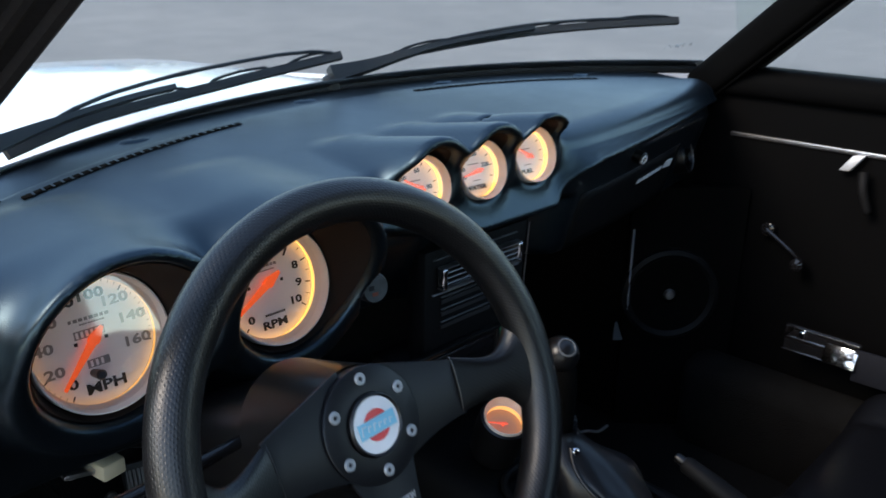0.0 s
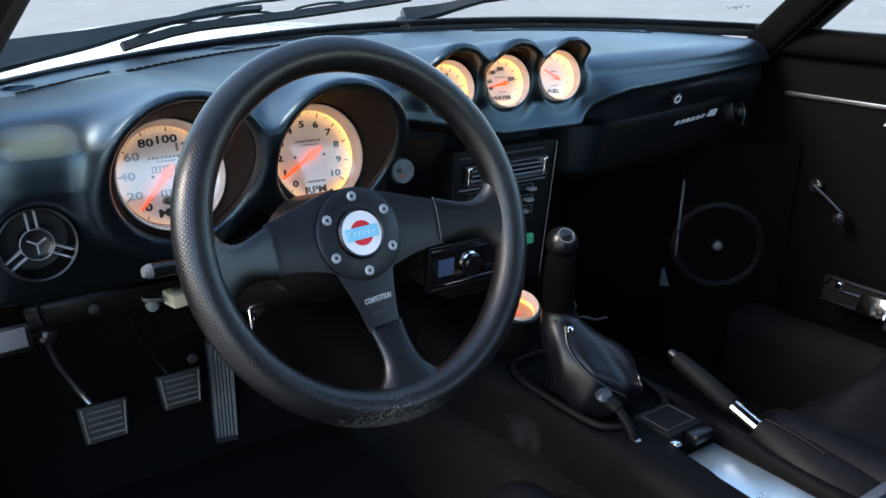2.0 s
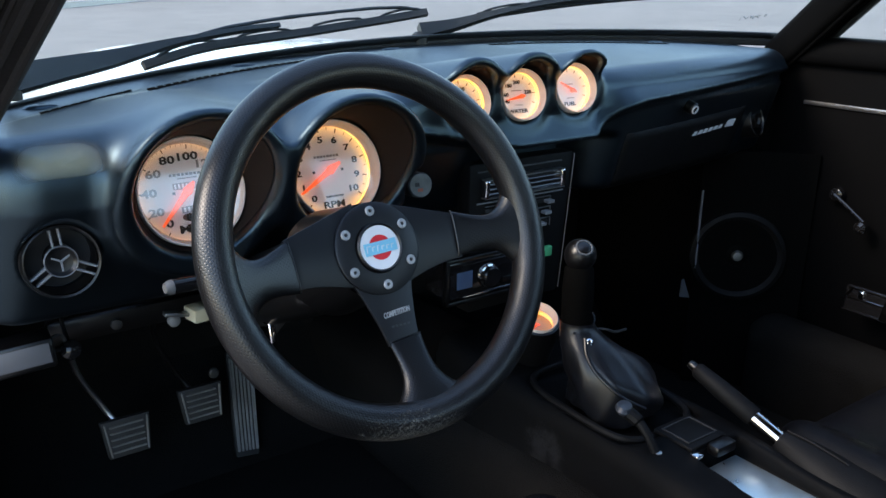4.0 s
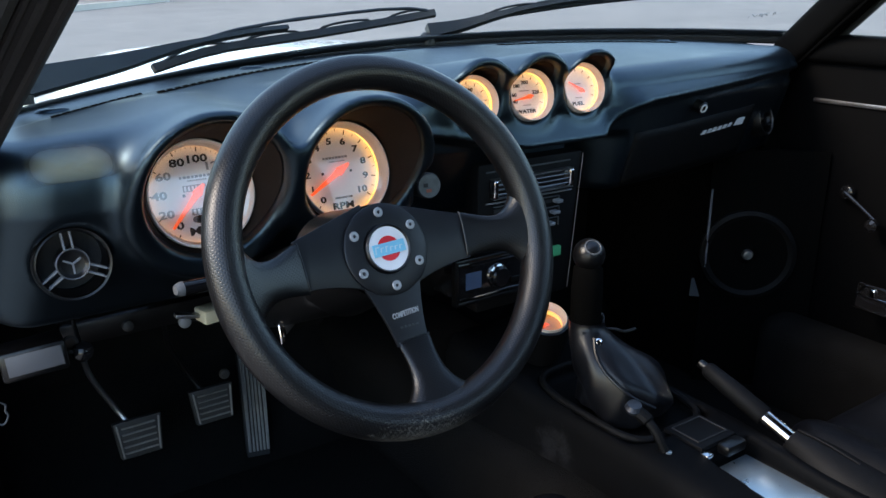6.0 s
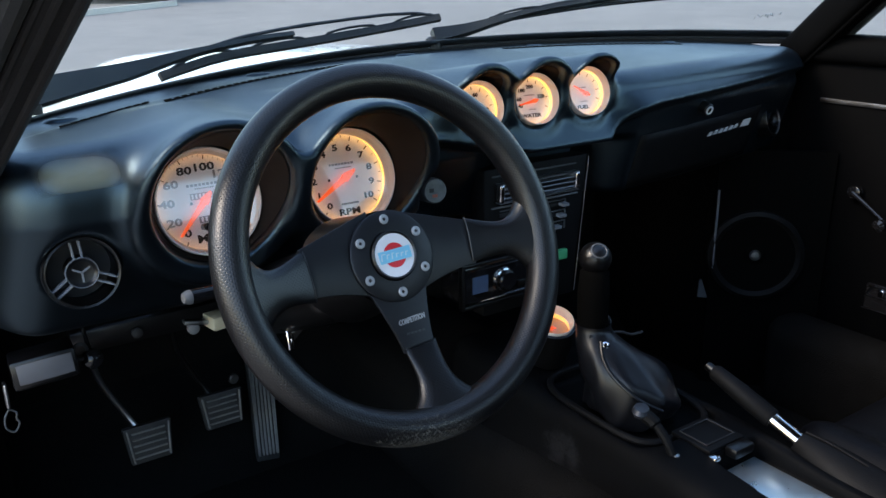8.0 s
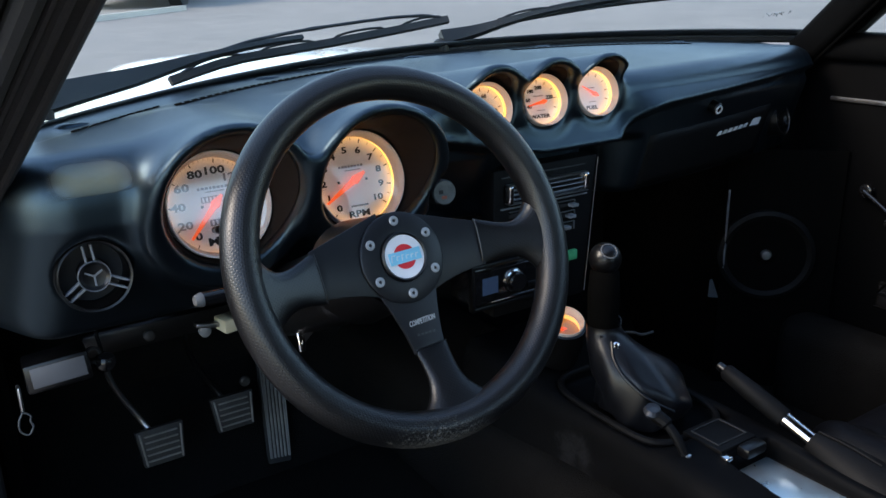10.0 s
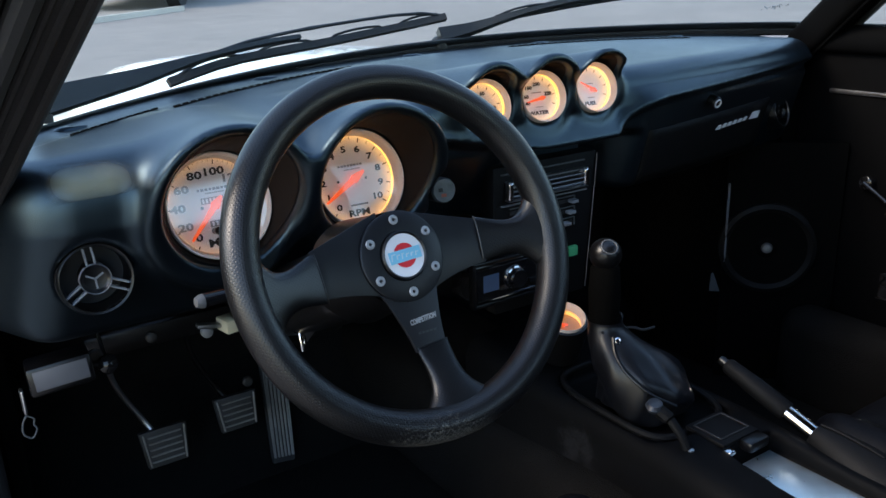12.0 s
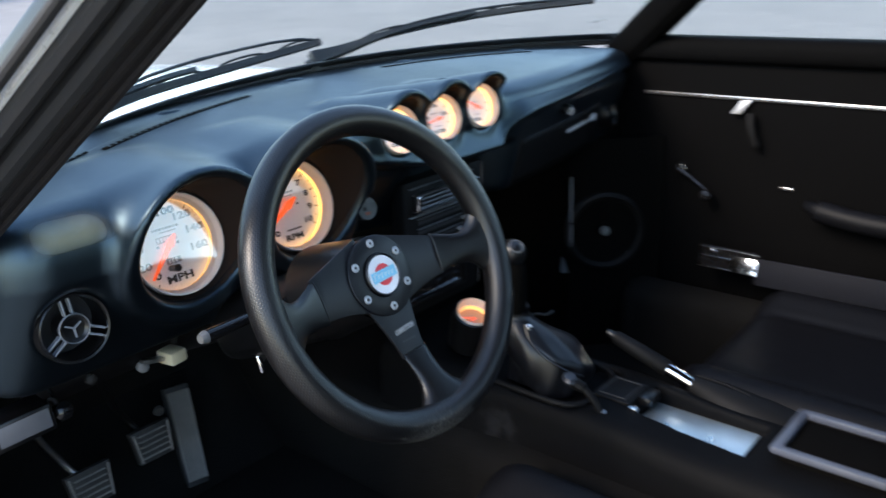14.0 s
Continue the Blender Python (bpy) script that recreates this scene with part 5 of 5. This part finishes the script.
part("cable", tube(spline([(-0.40, 0.42, 0.62), (-0.41, 0.5, 0.55), (-0.36, 0.6, 0.5), (-0.30, 0.68, 0.46)]), 0.004, 8), RUBBER, under)


# ---- parked cars across the lot ----
def parked_car(name, label, x, y, turn, paint, length=4.4, width=1.75, height=1.42, tall=False):
    c = thing(name, label, "car", "parked cars", pose(x, y, ground_z(x, y), 0, 0, turn))
    L, H = length, height
    if tall:
        prof = [(0, 0.35), (0, 0.95), (0.06 * L, 1.05), (0.4 * L, 1.05), (0.44 * L, H), (0.72 * L, H), (0.8 * L, 1.12), (L, 1.0), (L, 0.35)]
    else:
        prof = [(0, 0.3), (0.01, 0.85), (0.1 * L, 0.96), (0.26 * L, H), (0.5 * L, H), (0.68 * L, 0.95), (0.95 * L, 0.8), (L, 0.6), (L, 0.3)]
    m = Matrix.Translation((width / 2, 0, 0)) @ basis((0, 0, 0), Vector((0, 1, 0)), Vector((0, 0, 1)), Vector((1, 0, 0)))
    part("body", prism(prof, width, m, 0.09), paint, c)
    part("bumper", box((width * 0.9, 0.10, 0.20), pose(0, 0.03, 0.36), 0.04), RUBBER, c, "dark lower bumper")
    a, b = (0.45, 0.78) if tall else (0.16, 0.64)
    zz = 1.08 if tall else 0.96
    win = [((a + 0.02) * L, zz), ((a + 0.10) * L, H - 0.08), ((b - 0.16) * L, H - 0.08), ((b - 0.02) * L, zz)]
    for sx in (-1, 1):
        part("side_window", prism(win, 0.02, Matrix.Translation((sx * (width / 2 + 0.004) + (0.01 if sx > 0 else 0.01), 0, 0)) @ basis((0, 0, 0), Vector((0, 1, 0)), Vector((0, 0, 1)), Vector((1, 0, 0)))), CAR_GLASS, c)
        for f in (0.18, 0.8):
            w = part("wheel", lathe([(0.2, -0.1), (0.31, -0.1), (0.32, 0), (0.31, 0.1), (0.2, 0.1)], 24, Matrix.Translation((sx * (width / 2 - 0.08), f * L, 0.32)) @ pose(0, 0, 0, 0, 90, 0)), RUBBER, c)
            part("rim", lathe([(0.2, -0.08), (0.2, 0.08), (0.05, 0.09), (0, 0.09)], 20, Matrix.Translation((sx * (width / 2 - 0.08), f * L, 0.32)) @ pose(0, 0, 0, 0, sx * 90, 0)), STEEL, w)
        part("tail_light", box((0.22, 0.06, 0.14), pose(sx * (width / 2 - 0.16), 0.02, 0.78), 0.02), TAIL, c, "red tail light")
    part("rear_window", box((width * 0.75, 0.02, 0.34), pose(0, (0.41 if tall else 0.165) * L, H - 0.24, (-20 if tall else -50), 0, 0)), CAR_GLASS, c)
    return c


CAR_GLASS = mat("dark_car_glass", (0.03, 0.04, 0.05), 0.08)
TAIL = mat("tail_light_red", (0.6, 0.05, 0.03), 0.25)
SILVER_PAINT = mat("silver_blue_paint", (0.25, 0.38, 0.48), 0.25, 0.3)
DARK_PAINT = mat("dark_grey_paint", (0.05, 0.05, 0.06), 0.25)
CREAM_PAINT = mat("cream_paint", (0.62, 0.6, 0.54), 0.3)
parked_car("sedan", "white sedan parked across the lot", 2.48, 13.3, -32.5, WHITE_PAINT)
parked_car("hatchback", "pale blue hatchback parked in the row", 5.75, 15.9, -40, SILVER_PAINT, 4.0)
parked_car("pickup_truck", "cream pickup truck parked in the row", 7.1, 16.9, -70, CREAM_PAINT, 4.8, 1.8, 1.7, True)
parked_car("sedan", "cream sedan parked far off in the row", 9.6, 18.2, -60, CREAM_PAINT)
parked_car("pickup_truck", "white pickup truck parked far off", 12.6, 21.6, -60, WHITE_PAINT, 4.8, 1.8, 1.7, True)
parked_car("pickup_truck", "white truck seen from behind on the far side", 13.4, 17.7, -40, WHITE_PAINT, 4.8, 1.8, 1.75, True)
parked_car("sedan", "dark grey car parked on the far side", 16.0, 17.3, -42, DARK_PAINT, 4.4, 1.75, 1.5)


# ---- wipers ----
def on_screen(x, v, lift=0.012):
    u = 0.5 + x / (2 * (0.74 - 0.17 * v))
    return screen(u, v) + Vector((0, 0.006, lift))


def strap(pts, widths, thicks):
    """A flat bar along points, wide in the plane of the windscreen."""
    bm, rings = bmesh.new(), []
    for i, p in enumerate(pts):
        d = (pts[min(i + 1, len(pts) - 1)] - pts[max(i - 1, 0)]).normalized()
        n = Vector((0, 0.5, 0.86))
        n = (n - d * n.dot(d)).normalized()
        s = d.cross(n)
        w = widths[i] / 2
        rings.append([bm.verts.new(p + a * s * w + b * n * thicks[i] / 2) for a, b in ((-1, -1), (1, -1), (1, 1), (-1, 1))])
    for a, b in zip(rings, rings[1:]):
        for k in range(4):
            bm.faces.new((a[k], a[(k + 1) % 4], b[(k + 1) % 4], b[k]))
    bm.faces.new(rings[0])
    bm.faces.new(rings[-1])
    return bm


def wiper(label, arm, blade, root=0.024, bow=0.009):
    w = thing("windscreen_wiper", label, "wiper", "windscreen wipers")
    n = 12
    way = spline([(x, v, 0) for x, v in blade], 12)
    lerp = lambda t, lift: on_screen(*way[int(round(t * (len(way) - 1)))][:2], lift)
    pts = spline([on_screen(x, v, 0.016) for x, v in arm], 5)
    k = len(pts) - 1
    part("arm", strap(pts, [0.020 - 0.010 * i / k for i in range(k + 1)], [root - (root - 0.006) * min(1, i / k * 1.6) for i in range(k + 1)]), WIPER, w)
    part("rubber", strap([lerp(i / n, 0.018) for i in range(n + 1)], [0.009] * (n + 1), [0.011] * (n + 1)), RUBBER, w)
    part("bow", tube([lerp(0.03 + 0.95 * i / (2 * n), 0.020 + bow * math.sin(math.pi * i / (2 * n)) ** 0.6) for i in range(2 * n + 1)], [0.0026] * n + [0.0032] + [0.0026] * n, 8), WIPER, w)
    for t0, t1 in ((0.02, 0.26), (0.3, 0.52), (0.56, 0.74), (0.76, 0.98)):
        part("claw", tube([lerp(t0 + (t1 - t0) * i / 6, 0.021 + 0.008 * math.sin(math.pi * i / 6) ** 0.6) for i in range(7)], 0.0021, 6), WIPER, w)
    part("pivot_cap", lathe([(0.013, -0.01), (0.013, 0.006), (0.008, 0.010), (0, 0.010)], 20, Matrix.Translation(on_screen(arm[0][0], arm[0][1], 0.006))), WIPER, w)
    part("rivet", lathe([(0.0055, -0.004), (0.0055, 0.003), (0.004, 0.005), (0, 0.0055)], 16, Matrix.Translation(on_screen(arm[1][0], arm[1][1], 0.020)) @ Euler((radians(-30), 0, 0)).to_matrix().to_4x4()), ZINC, w, "bright rivet")
    return w


wiper("black wiper parked across the windscreen before the wheel", [(-0.586, 0.084), (-0.526, 0.082), (-0.466, 0.082), (-0.422, 0.090), (-0.373, 0.101), (-0.318, 0.108), (-0.262, 0.112), (-0.206, 0.110)], [(-0.407, 0.025), (-0.320, 0.056), (-0.222, 0.058), (-0.120, 0.064), (-0.003, 0.085), (0.070, 0.106)], 0.030, 0.023)
wiper("black wiper parked across the passenger's windscreen", [(0.085, 0.024), (0.143, 0.045), (0.201, 0.085), (0.282, 0.130), (0.384, 0.172)], [(0.178, 0.075), (0.390, 0.148), (0.612, 0.197)])

dirt = thing("dirt_mark", "small dried dirt mark on the windscreen glass", "dirt mark")
rng = random.Random(9)
bm = bmesh.new()
for k in range(18):
    q = rng.random()
    c = on_screen(0.640 + 0.030 * q + rng.gauss(0, 0.004), 0.108 + 0.020 * q + rng.gauss(0, 0.007), 0.003)
    add_box(bm, (0.002 + 0.004 * rng.random(), 0.0008, 0.0015 + 0.003 * rng.random()), Matrix.Translation(c) @ Euler((radians(-40), rng.random() * 3, 0)).to_matrix().to_4x4())
tagged(part("specks", bm, GREY_PLASTIC, dirt, "grey specks", smooth=False), kind="stuff")
